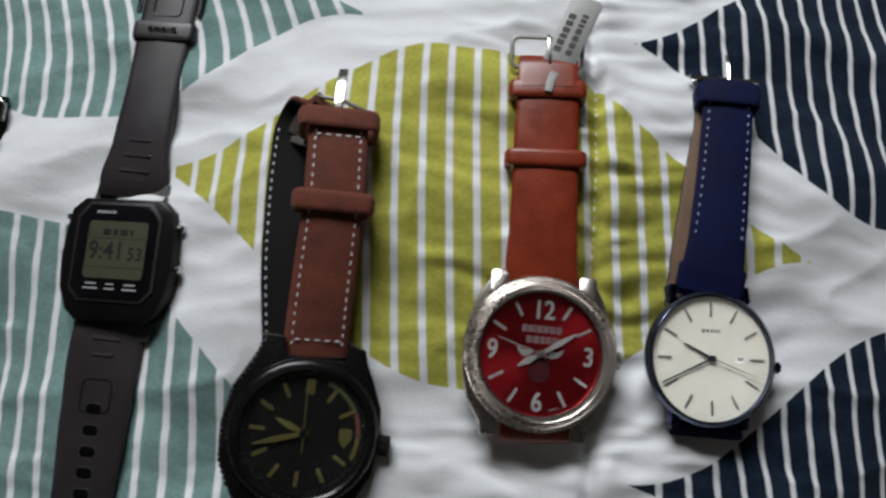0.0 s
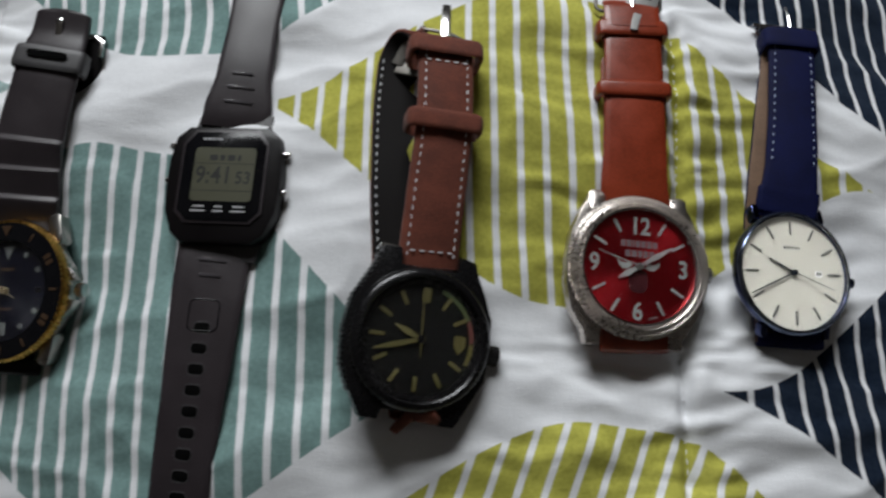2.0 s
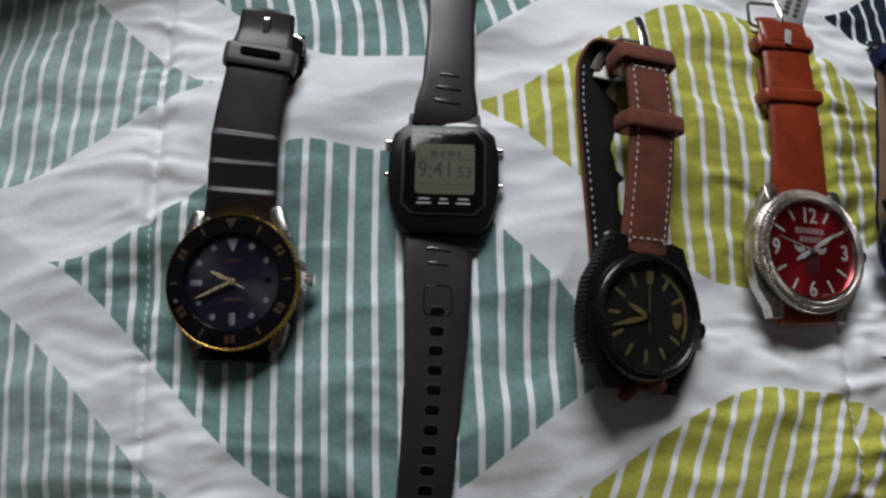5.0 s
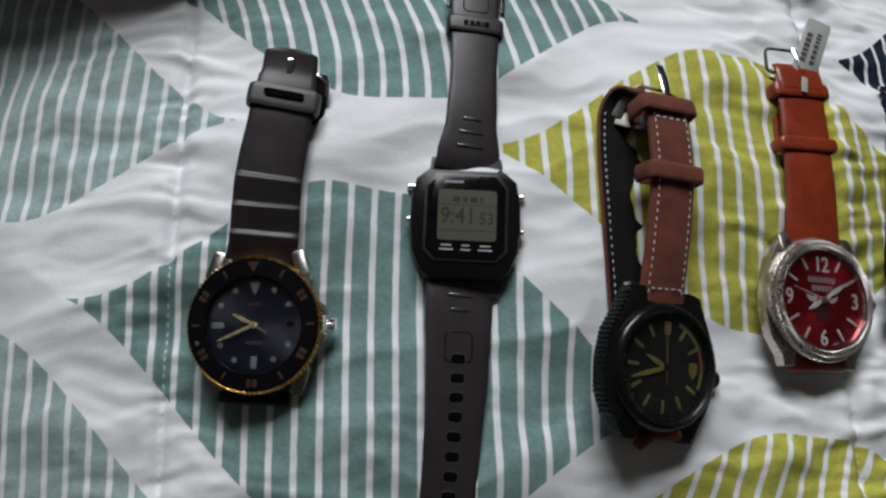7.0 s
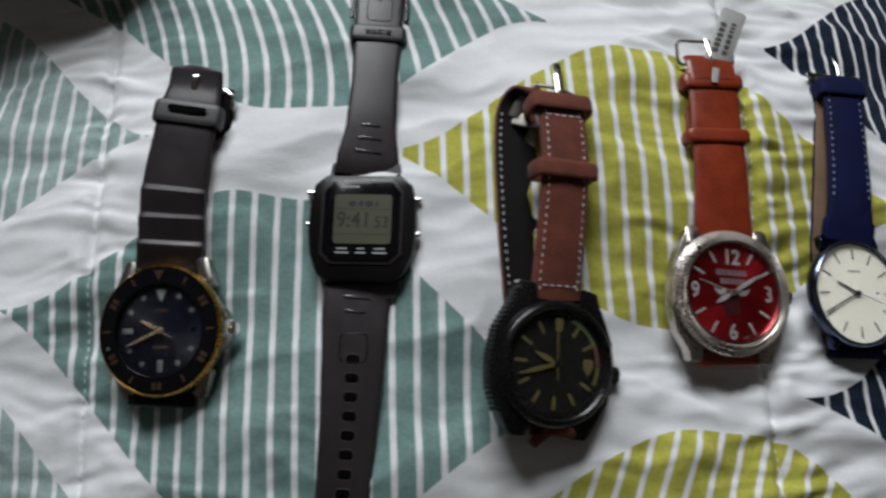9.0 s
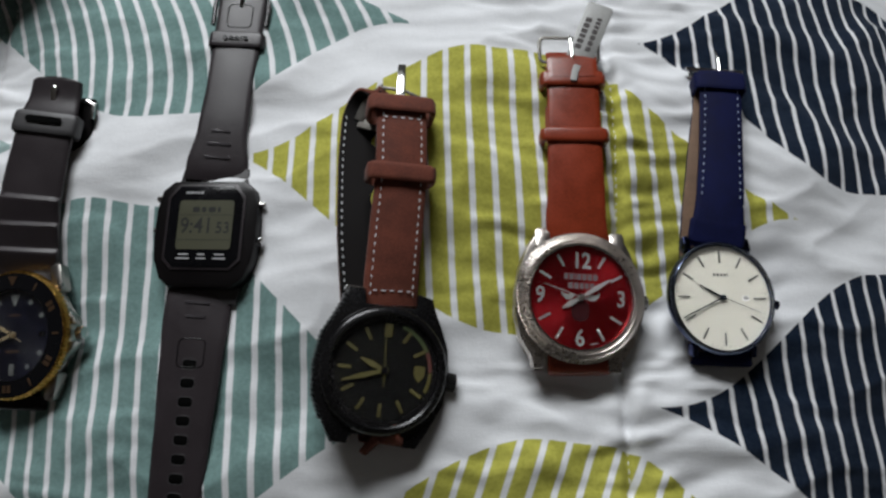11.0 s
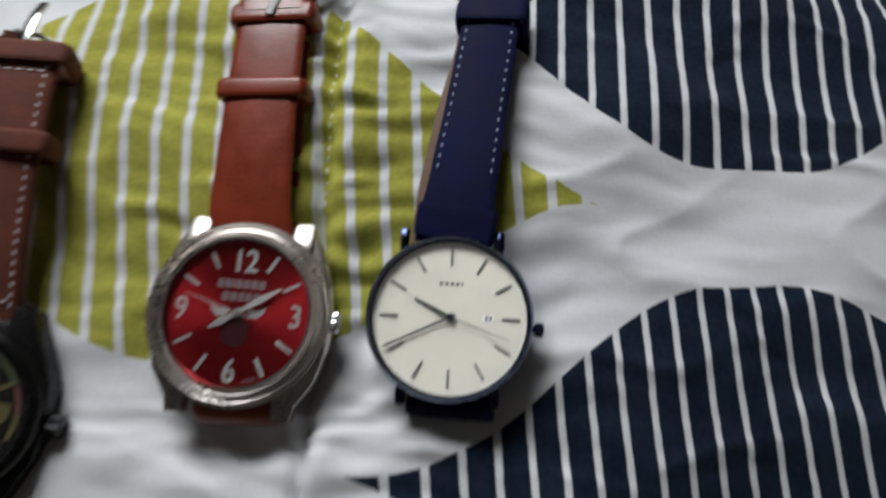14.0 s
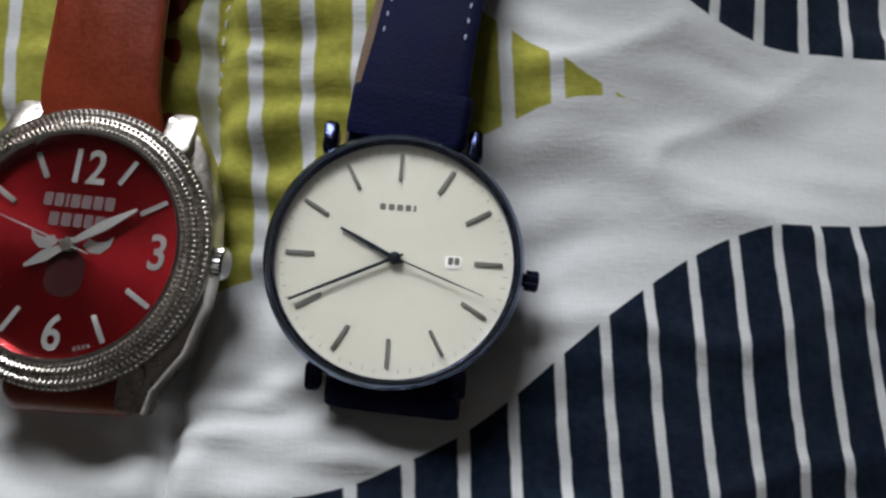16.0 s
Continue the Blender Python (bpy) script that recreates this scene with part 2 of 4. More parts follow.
M = {
    "quilt": quilt_material(),
    "thread": surface("white_thread", (0.74, 0.74, 0.76), 0.8, vary=0.06),
    "glass": glass_material(),
    "steel": surface("polished_steel", (0.66, 0.65, 0.64), 0.16, 1.0, 0.03, relief=0.00001),
    "brushed": surface("brushed_steel", (0.46, 0.435, 0.41), 0.3, 1.0, 0.06, 2200.0, 0.00002, stretch=(1, 0.1, 1)),
    "knurl": surface("knurled_steel", (0.61, 0.56, 0.52), 0.3, 1.0, 0.08),
    "gold": surface("gilt_metal", (0.56, 0.325, 0.082), 0.25, 1.0, 0.08),
    # Paler than the case metal: the rim's highlight is in its colour.
    "blue_rim": surface("polished_blue_rim_highlit", (0.20, 0.24, 0.34), 0.2, 1.0, 0.05, relief=0),
    "blue_metal": surface("dark_blue_plated_metal", (0.05, 0.06, 0.13), 0.16, 1.0, 0.08),
    "dull_steel": surface("dull_grey_steel", (0.17, 0.16, 0.145), 0.48, 1.0, 0.1, relief=0.00001),
    "black_metal": surface("black_plated_metal", (0.012, 0.0115, 0.0125), 0.26, 0.5, 0.1),
    "resin": surface("black_resin", (0.006, 0.005, 0.0055), 0.34, 0.0, 0.1, 1400.0, 0.00003, rough_vary=0.06, spec=0.22),
    "resin_matt": surface("matt_black_resin", (0.029, 0.023, 0.026), 0.39, 0.0, 0.1, 1400.0, 0.00004, spec=0.45),
    # Glossier than the strap, and lighter to paint in the ridges' bright lines.
    "resin_ridge": surface("polished_ridge_highlit", (0.05, 0.045, 0.05), 0.2, 0.0, 0.05, relief=0, spec=0.7),
    # Black resin lightened to put highlights on shoulders and hole rims into the colour.
    "lightened_resin": surface("lightened_resin", (0.045, 0.043, 0.045), 0.45, 0.0, 0.1, 1400.0, 0.00004),
    "gloss_black": surface("glossy_black_insert", (0.005, 0.005, 0.006), 0.14, 0.0, 0.1, relief=0, spec=0.18),
    "cream": surface("cream_dial_lacquer", (0.56, 0.545, 0.47), 0.45, 0.0, 0.015, relief=0.0),
    "grey_print": surface("grey_dial_print", (0.12, 0.12, 0.11), 0.5, 0.0, 0.05, relief=0),
    "blued": surface("dark_blued_steel", (0.035, 0.045, 0.06), 0.25, 0.6, 0.05, relief=0),
    "blue_leather": surface("blue_suede_leather", (0.0045, 0.0068, 0.042), 0.72, 0.0, 0.2, 1600.0, 0.00012, 90.0, spec=0.15),
    "tan_lining": surface("tan_leather_lining", (0.20, 0.12, 0.075), 0.7, 0.0, 0.14, 1200.0, 0.00008),
    "orange_leather": surface("smooth_orange_brown_leather", (0.235, 0.033, 0.011), 0.34, 0.0, 0.19, 1300.0, 0.00005, 70.0),
    "brown_suede": surface("brown_suede_leather", (0.145, 0.040, 0.024), 0.8, 0.0, 0.2, 1500.0, 0.00012, 110.0, sheen=0.08, spec=0.3),
    "dark_edge": surface("dark_leather_lining", (0.009, 0.0075, 0.0075), 0.7, 0.0, 0.15, 1500.0, 0.00008, spec=0.2),
    "red_dial": sunburst_material("red_sunburst_dial", (0.12, 0.003, 0.005), (0.27, 0.006, 0.009), 0.9),
    "dark_red": surface("dark_red_dial_print", (0.022, 0.002, 0.003), 0.6, 0.0, 0.1, relief=0, spec=0.1),
    "silver_print": surface("silver_dial_print", (0.31, 0.30, 0.295), 0.36, 0.5, 0.04, relief=0),
    "grey_dial_text": surface("dull_silver_print", (0.115, 0.07, 0.075), 0.5, 0.2, 0.08, relief=0),
    "black_dial": surface("matt_black_dial", (0.004, 0.004, 0.004), 0.7, 0.0, 0.1, relief=0, spec=0.05),
    "yellow_lume": surface("dim_yellow_lume", (0.050, 0.041, 0.003), 0.6, 0.0, 0.1, relief=0),
    "red_print": surface("dull_red_print", (0.07, 0.012, 0.01), 0.6, 0.0, 0.1, relief=0),
    "green_print": surface("dull_green_print", (0.03, 0.045, 0.01), 0.6, 0.0, 0.1, relief=0),
    "navy_dial": sunburst_material("navy_blue_dial", (0.002, 0.0023, 0.006), (0.0042, 0.0048, 0.012), 0.3),
    "lume": surface("greyish_lume", (0.062, 0.066, 0.064), 0.6, 0.0, 0.08, relief=0),
    "lcd": surface("grey_green_liquid_crystal", (0.062, 0.062, 0.036), 0.45, 0.0, 0.04, relief=0),
    "lcd_dark": surface("liquid_crystal_segment", (0.010, 0.011, 0.009), 0.5, 0.0, 0.05, relief=0),
    "label_white": surface("pale_case_print", (0.42, 0.42, 0.43), 0.4, 0.0, 0.05, relief=0),
    "tag": surface("grey_plastic_tag", (0.34, 0.34, 0.33), 0.45, 0.0, 0.06),
    "tag_print": surface("dark_tag_print", (0.05, 0.04, 0.04), 0.6, 0.0, 0.05, relief=0),
    "wall": surface("buff_wall_paint", (0.17, 0.155, 0.14), 0.9, 0.0, 0.03, 400.0, 0.0004, 3.0),
    "floor": surface("brown_floor", (0.18, 0.11, 0.07), 0.55, 0.0, 0.15, 60.0, 0.0002, 4.0, stretch=(1, 0.1, 1)),
    "red_cloth": surface("dark_red_cloth", (0.07, 0.012, 0.014), 0.9, 0.0, 0.2, 700.0, 0.0002, 40.0, sheen=0.2),
    "frame_white": surface("white_window_paint", (0.78, 0.78, 0.76), 0.4, 0.0, 0.03, relief=0.0),
}


# ---- mesh helpers (all in mm) ----
def part(name, bm, material, parent=None, label="", smooth=True, kind=""):
    """Links a bmesh drawn in mm as one mesh object, under a thing or a part."""
    bm.transform(Matrix.Scale(0.001, 4))
    bmesh.ops.recalc_face_normals(bm, faces=bm.faces)
    me = bpy.data.meshes.new(name)
    bm.to_mesh(me)
    bm.free()
    if smooth:
        me.polygons.foreach_set("use_smooth", [True] * len(me.polygons))
        me.set_sharp_from_angle(angle=radians(38))
    me.materials.append(M[material])
    ob = new(name, me)
    ob.parent = parent
    return tagged(ob, label, kind=kind)


def thing(name, x, y, z, label, category, group=""):
    ob = new(name)
    ob.empty_display_size = 0.01
    ob.location = (x / 1000, y / 1000, z / 1000)
    return tagged(ob, label, category, group)


def lathe(bm, profile, m=Matrix(), seg=96, closed=False):
    rings = []
    for r, z in profile:
        if r < 1e-6:
            rings.append([bm.verts.new(m @ Vector((0, 0, z)))])
        else:
            rings.append([bm.verts.new(m @ Vector((r * math.cos(2 * math.pi * i / seg), r * math.sin(2 * math.pi * i / seg), z))) for i in range(seg)])
    pairs = list(zip(rings, rings[1:])) + ([(rings[-1], rings[0])] if closed else [])
    for a, b in pairs:
        for i in range(seg):
            j = (i + 1) % seg
            loop = [a[i % len(a)], a[j % len(a)], b[j % len(b)], b[i % len(b)]]
            loop = list(dict.fromkeys(loop))
            if len(loop) > 2:
                bm.faces.new(loop)
    return bm


def prism(bm, outline, z0, z1, m=Matrix(), inset=0.0):
    """A slab with the outline given counter-clockwise; inset: a chamfer round its upper edge."""
    cx = sum(p[0] for p in outline) / len(outline)
    cy = sum(p[1] for p in outline) / len(outline)
    levels = [(z0, 0.0), (z1, 0.0)] if not inset else [(z0, 0.0), (z1 - inset, 0.0), (z1 - inset * 0.3, inset * 0.3), (z1, inset)]
    rings = []
    for z, k in levels:
        ring = []
        for x, y in outline:
            d = math.hypot(x - cx, y - cy) or 1.0
            f = 1 - k / d
            ring.append(bm.verts.new(m @ Vector((cx + (x - cx) * f, cy + (y - cy) * f, z))))
        rings.append(ring)
    for a, b in zip(rings, rings[1:]):
        for i in range(len(a)):
            j = (i + 1) % len(a)
            bm.faces.new((a[i], a[j], b[j], b[i]))
    bm.faces.new(list(reversed(rings[0])))
    bm.faces.new(rings[-1])
    return bm


def rounded(w, h, r, n=5, cx=0.0, cy=0.0):
    out = []
    for qx, qy, a0 in ((1, 1, 0), (-1, 1, 90), (-1, -1, 180), (1, -1, 270)):
        for i in range(n + 1):
            a = radians(a0 + 90 * i / n)
            out.append((cx + qx * (w / 2 - r) + r * math.cos(a), cy + qy * (h / 2 - r) + r * math.sin(a)))
    return out


def block(bm, w, h, t, m=Matrix(), r=None, inset=None):
    """A small block w by h by t, standing on z = 0, rounded and chamfered."""
    r = min(w, h) * 0.18 if r is None else r
    return prism(bm, rounded(w, h, r, 3), 0, t, m, min(t, w, h) * 0.15 if inset is None else inset)


def spin(deg):
    return Matrix.Rotation(radians(-deg), 4, "Z")


def shift(x, y, z=0.0):
    return Matrix.Translation((x, y, z))


def words(text, size, m, depth=0.06, bold=0.0):
    """Lettering in the built-in font, as mesh."""
    cu = bpy.data.curves.new("lettering", "FONT")
    cu.body, cu.size, cu.extrude, cu.align_x, cu.align_y = text, size, depth, "CENTER", "CENTER"
    cu.resolution_u, cu.offset = 4, bold
    ob = bpy.data.objects.new("lettering", cu)
    me = bpy.data.meshes.new_from_object(ob)
    bm = bmesh.new()
    bm.from_mesh(me)
    bm.transform(m)
    bpy.data.objects.remove(ob)
    bpy.data.curves.remove(cu)
    bpy.data.meshes.remove(me)
    return bm


class Ribbon:
    """A strap: a smooth line through points (x, y, z), with widths, thickness and lean at each."""

    def __init__(self, points, widths, thick, side=(1, 0, 0), leans=None, steps=12):
        self.thick = thick
        P = [Vector(p) for p in points]
        leans = leans or [0.0] * len(P)
        self.pos, self.wid, lean = [], [], []
        for i in range(len(P) - 1):
            a, b, c, d = P[max(i - 1, 0)], P[i], P[i + 1], P[min(i + 2, len(P) - 1)]
            for k in range(steps + (i == len(P) - 2)):
                s = k / steps
                self.pos.append(0.5 * (2 * b + (c - a) * s + (2 * a - 5 * b + 4 * c - d) * s * s + (3 * b - a - 3 * c + d) * s ** 3))
                e = s * s * (3 - 2 * s)
                self.wid.append(widths[i] * (1 - e) + widths[i + 1] * e)
                lean.append(leans[i] * (1 - e) + leans[i + 1] * e)
        self.axes = []
        side = Vector(side)
        for i in range(len(self.pos)):
            t = (self.pos[min(i + 1, len(self.pos) - 1)] - self.pos[max(i - 1, 0)]).normalized()
            s = (side - t * side.dot(t)).normalized()
            s = Matrix.Rotation(radians(lean[i]), 3, t) @ s
            self.axes.append((s, s.cross(t).normalized(), t))
        self.run = [0.0]
        for a, b in zip(self.pos, self.pos[1:]):
            self.run.append(self.run[-1] + (b - a).length)

    def at(self, dist):
        i = next((k for k in range(1, len(self.run)) if self.run[k] >= dist), len(self.run) - 1)
        f = (dist - self.run[i - 1]) / max(1e-6, self.run[i] - self.run[i - 1])
        s, n, t = self.axes[i]
        return self.pos[i - 1].lerp(self.pos[i], f), s, n, t, self.wid[i]

    def mesh(self, dome=0.0, tip=0.0, ribs=None, off=0.0, thick=None):
        """dome: how far the middle swells; tip: length over which the far end is rounded; ribs: a function of the run that swells the top."""
        bm, rings = bmesh.new(), []
        n = 14
        for i, (p, w, (s, nn, t)) in enumerate(zip(self.pos, self.wid, self.axes)):
            left = self.run[-1] - self.run[i]
            if tip and left < tip:
                w *= math.sqrt(max(0.03, 1 - (1 - left / tip) ** 2))
            lift = ribs(self.run[i]) if ribs else 0.0
            ring = []
            for k in range(n):
                a = 2 * math.pi * (k + 0.5) / n
                ca, sa = math.cos(a), math.sin(a)
                u = math.copysign(abs(ca) ** 0.30, ca)
                v = math.copysign(abs(sa) ** 0.55, sa)
                h = off + (thick or self.thick) / 2 * v + (dome * (1 - u * u) + lift if sa > 0 else 0)
                ring.append(bm.verts.new(p + s * (u * w / 2) + nn * h))
            rings.append(ring)
        for a, b in zip(rings, rings[1:]):
            for k in range(n):
                bm.faces.new((a[k], a[(k + 1) % n], b[(k + 1) % n], b[k]))
        bm.faces.new(rings[0])
        bm.faces.new(rings[-1])
        return bm

    def stitches(self, edge, start, end, pitch=2.6, length=1.6, top=True, off=0.0):
        """A row of thread stitches beside one edge (edge in mm from it; negative: the other edge)."""
        bm = bmesh.new()
        d = start
        while d < end:
            p, s, n, t, w = self.at(d)
            x = math.copysign(w / 2 - abs(edge), edge)
            base = p + s * x + n * ((self.thick / 2 + 0.08 + off) * (1 if top else -1))
            rot = Matrix((s, t, n)).transposed().to_4x4() @ Matrix.Rotation(random.uniform(-0.12, 0.12), 4, "Z")
            bmesh.ops.create_icosphere(bm, subdivisions=1, radius=1.0, matrix=Matrix.Translation(base) @ rot @ Matrix.Diagonal((0.27, length / 2, 0.2, 1)))
            d += pitch * random.uniform(0.95, 1.05)
        return bm

    def loop(self, dist, length, gap, thick, sag=0.0):
        """A keeper: a band round the strap at dist along it."""
        bm = bmesh.new()
        p, s, n, t, w = self.at(dist)
        rot = Matrix.Translation(p) @ Matrix((s, t, n)).transposed().to_4x4()
        outer = rounded(w + 2 * gap, self.thick + 2 * gap + sag, min(2.4, self.thick / 2 + gap * 0.9), 5, 0, -sag / 2)
        prof = [(-length / 2, 0.0), (-length / 2 + 0.5, thick * 0.75), (-length / 4, thick), (length / 4, thick), (length / 2 - 0.5, thick * 0.75), (length / 2, 0.0)]
        rings = []
        for y, k in prof:
            ring = []
            for x, z in outer:
                d = math.hypot(x, z)
                ring.append(bm.verts.new(rot @ Vector((x * (1 + k / d), y, z * (1 + k / d)))))
            rings.append(ring)
        m = len(outer)
        for a, b in zip(rings, rings[1:] + rings[:1]):
            for k in range(m):
                bm.faces.new((a[k], a[(k + 1) % m], b[(k + 1) % m], b[k]))
        return bm


def wire(points, radius, closed=False, flat=1.0, seg=8):
    """A bent metal rod through points; flat: its height against its width."""
    bm, rings = bmesh.new(), []
    P = [Vector(p) for p in points]
    for i, p in enumerate(P):
        t = ((P[(i + 1) % len(P)] if closed or i + 1 < len(P) else p) - (P[i - 1] if closed or i else p)).normalized()
        s = t.cross(Vector((0, 0, 1)))
        s = s.normalized() if s.length > 0.05 else Vector((1, 0, 0))
        n = s.cross(t)
        rings.append([bm.verts.new(p + s * (radius * math.cos(2 * math.pi * k / seg)) + n * (radius * flat * math.sin(2 * math.pi * k / seg))) for k in range(seg)])
    for a, b in list(zip(rings, rings[1:])) + ([(rings[-1], rings[0])] if closed else []):
        for k in range(seg):
            bm.faces.new((a[k], a[(k + 1) % seg], b[(k + 1) % seg], b[k]))
    if not closed:
        bm.faces.new(rings[0])
        bm.faces.new(rings[-1])
    return bm


def hand(length, width, tail=2.5, tip=0.3, waist=None):
    """A watch hand that points to twelve."""
    waist = width if waist is None else waist
    out = [(-width * 0.4, -tail), (width * 0.4, -tail), (waist / 2, 0), (width / 2, length * 0.55), (tip / 2, length), (-tip / 2, length), (-width / 2, length * 0.55), (-waist / 2, 0)]
    return out


# ---- the shape of the bed under the quilt, mm ----
DENTS = ((75.4, -32, 6.0, 24), (23.6, -36, 9.6, 26), (-44.5, -58, 6.5, 24), (-110, -8, 6.2, 25), (-180, -38, 7.0, 25))


def soft_clamp(v, lo, hi, r=0.4):
    if v > hi - r:
        v = hi - r + r * math.tanh((v - hi + r) / r)
    if v < lo + r:
        v = lo + r - r * math.tanh((lo + r - v) / r)
    return v


def bed_form(x, y):
    """Height of the bed with nothing on it."""
    u, v = soft_clamp(x / 90, -3.6, 2.6), soft_clamp(y / 90, -1.9, 1.7)
    return 90 * (0.1994 - 0.0557 * u + 0.1479 * v - 0.0798 * u * u - 0.0171 * u * v - 0.1009 * v * v)


def bed_z(x, y):
    """Height of the bed pressed in by the watches, without creases."""
    return bed_form(x, y) - sum(depth * math.exp(-((x - cx) ** 2 + (y - cy) ** 2) / (2 * r * r)) for cx, cy, depth, r in DENTS)


def seat(x, y, z, h):
    """A watch head that lies along the bed, its dial's middle at x, y, z and h above its base: the base and its tilt."""
    n = Vector((bed_form(x - 5, y) - bed_form(x + 5, y), bed_form(x, y - 5) - bed_form(x, y + 5), 10)).normalized()
    return tuple(Vector((x, y, z)) - n * h), Vector((0, 0, 1)).rotation_difference(n).to_matrix().to_4x4()


SEAMS = (40.5, -211.5)


def crease(x, y):
    """Puckers, soft lumps and the pull of the quilting seams."""
    wx, wy = x + 9 * noise.noise((x / 40, y / 30, 9.1)), y + 5 * noise.noise((x / 24, y / 18, 3.3))
    z = 3.8 * noise.noise((x / 52, y / 38, 0.3)) + 2.0 * noise.noise((wx / 30 + 5, wy / 16, 1.7))
    # folds with soft backs and narrow valleys
    z += 2.7 * (0.45 - abs(noise.noise((wx / 44 + 2, wy / 21, 5.5))) ** 0.8)
    pull, fine = math.exp(-((x - SEAMS[0]) / 50) ** 2), math.exp(-((x - SEAMS[1]) / 36) ** 2)
    z += (0.45 + 1.8 * pull + 0.75 * fine) * noise.noise((wx / 22, wy / 5.6 + 0.4 * math.sin(x / 17), 4.1))
    z += (0.15 + 0.5 * max(pull, fine)) * noise.noise((wx / 11, wy / 3.4, 6.2))
    z += 0.1 * noise.noise((x / 6, y / 4.6, 7.7))
    for s in SEAMS:
        d = abs(x - s - 1.2 * math.sin(y / 40))
        z += 1.1 * math.exp(-((x - s) / 15) ** 2) * noise.noise((wx / 13, wy / 4.0, 8.8))
        z -= 2.7 * math.exp(-(d / 2.0) ** 2) - 1.1 * math.exp(-((d - 6) / 4.0) ** 2) * (0.7 + 0.6 * noise.noise((y / 7, s, 2.0)))
    # a soft fold beyond the blue watch
    if x > 60:
        rise = min(1.0, (x - 60) / 50)
        z += rise * (3.0 * math.exp(-((y - 92 + 0.12 * (x - 100)) / 9) ** 2) - 1.5 * math.exp(-((y - 66 + 0.12 * (x - 100)) / 12) ** 2))
    return z


def build_quilt():
    """One sheet: fine where it is seen near, coarse outside, falling to the floor at the bed's sides."""
    def axis(lo, a, b, hi, fine, coarse):
        out, v = [], lo
        while v < a:
            out.append(v)
            v += min(coarse, max(fine, (a - v) * 0.25))
        v = a
        while v < b:
            out.append(v)
            v += fine
        while v < hi:
            out.append(v)
            v += min(coarse, max(fine, (v - b) * 0.25))
        return out + [hi]
    xs, ys = axis(-800, -345, 260, 800, 1.25, 40), axis(-1000, -165, 200, 1000, 1.25, 40)
    verts = []
    for y in ys:
        for x in xs:
            z = bed_z(x, y) + crease(x, y)
            over = max(abs(x) - 690, abs(y) - 900, 0)
            if over:
                z -= min(1.0, (over / 90) ** 1.6) * (z + 545)
            verts.append((x / 1000, y / 1000, z / 1000))
    nx = len(xs)
    faces = [(j * nx + i, j * nx + i + 1, (j + 1) * nx + i + 1, (j + 1) * nx + i) for j in range(len(ys) - 1) for i in range(nx - 1)]
    me = bpy.data.meshes.new("quilt")
    me.from_pydata(verts, [], faces)
    me.polygons.foreach_set("use_smooth", [True] * len(me.polygons))
    me.materials.append(M["quilt"])
    ob = tagged(new("quilt", me), "white cotton quilt printed with striped teal, lime and navy shapes", "quilt")
    for s in SEAMS:
        bm = bmesh.new()
        y = -190.0
        while y < 230:
            x = s + 1.2 * math.sin(y / 40)
            slope = math.atan2(bed_z(x, y + 1) + crease(x, y + 1) - bed_z(x, y - 1) - crease(x, y - 1), 2)
            m = shift(x, y, bed_z(x, y) + crease(x, y) + 0.18) @ Matrix.Rotation(slope, 4, "X") @ Matrix.Rotation(random.uniform(-0.15, 0.15), 4, "Z")
            bmesh.ops.create_icosphere(bm, subdivisions=1, radius=1.0, matrix=m @ Matrix.Diagonal((0.32, 1.15, 0.3, 1)))
            y += random.uniform(2.8, 3.3)
        part("seam_stitching", bm, "thread", ob, "white machine stitching along a quilting seam", kind="stuff")
    return ob


# ---- room ----
def slab(name, x0, x1, y0, y1, z0, z1, material, label=""):
    bm = bmesh.new()
    bmesh.ops.create_cube(bm, size=1.0, matrix=Matrix.Translation(((x0 + x1) / 2, (y0 + y1) / 2, (z0 + z1) / 2)) @ Matrix.Diagonal((x1 - x0, y1 - y0, z1 - z0, 1)))
    bm.transform(Matrix.Scale(1000, 4))
    return part(name, bm, material, None, label, smooth=False, kind="structure")


def build_room():
    X0, X1, Y0, Y1, Z0, Z1 = -2.3, 2.1, -3.0, WALL_Y, -0.55, 2.25
    slab("floor", X0, X1, Y0, Y1, Z0 - 0.1, Z0, "floor", "plain brown floor under the bed")
    slab("ceiling", X0, X1, Y0, Y1, Z1, Z1 + 0.1, "wall", "plain buff ceiling")
    slab("wall_west", X0 - 0.1, X0, Y0 - 0.1, Y1 + 0.2, Z0 - 0.1, Z1 + 0.1, "wall", "plain buff painted wall")
    slab("wall_east", X1, X1 + 0.1, Y0 - 0.1, Y1 + 0.2, Z0 - 0.1, Z1 + 0.1, "wall", "plain buff painted wall")
    slab("wall_south", X0, X1, Y0 - 0.1, Y0, Z0 - 0.1, Z1 + 0.1, "wall", "plain buff painted wall")
    a, b, c, d = WIN
    bm = bmesh.new()
    for x0, x1, z0, z1 in ((X0, a, Z0 - 0.1, Z1 + 0.1), (b, X1, Z0 - 0.1, Z1 + 0.1), (a, b, Z0 - 0.1, c), (a, b, d, Z1 + 0.1)):
        bmesh.ops.create_cube(bm, size=1.0, matrix=Matrix.Translation(((x0 + x1) / 2, Y1 + 0.1, (z0 + z1) / 2)) @ Matrix.Diagonal((x1 - x0, 0.2, z1 - z0, 1)))
    bm.transform(Matrix.Scale(1000, 4))
    part("wall_north", bm, "wall", None, "buff painted wall with a window opening", smooth=False, kind="structure")


build_room()
quilt = build_quilt()


# ---- watches ----
GROUP = "watches laid in a row on the quilt"


def disc(r, z0, z1, m=Matrix(), seg=72):
    return lathe(bmesh.new(), [(0, z0), (r, z0), (r, z1), (0, z1)], m, seg)


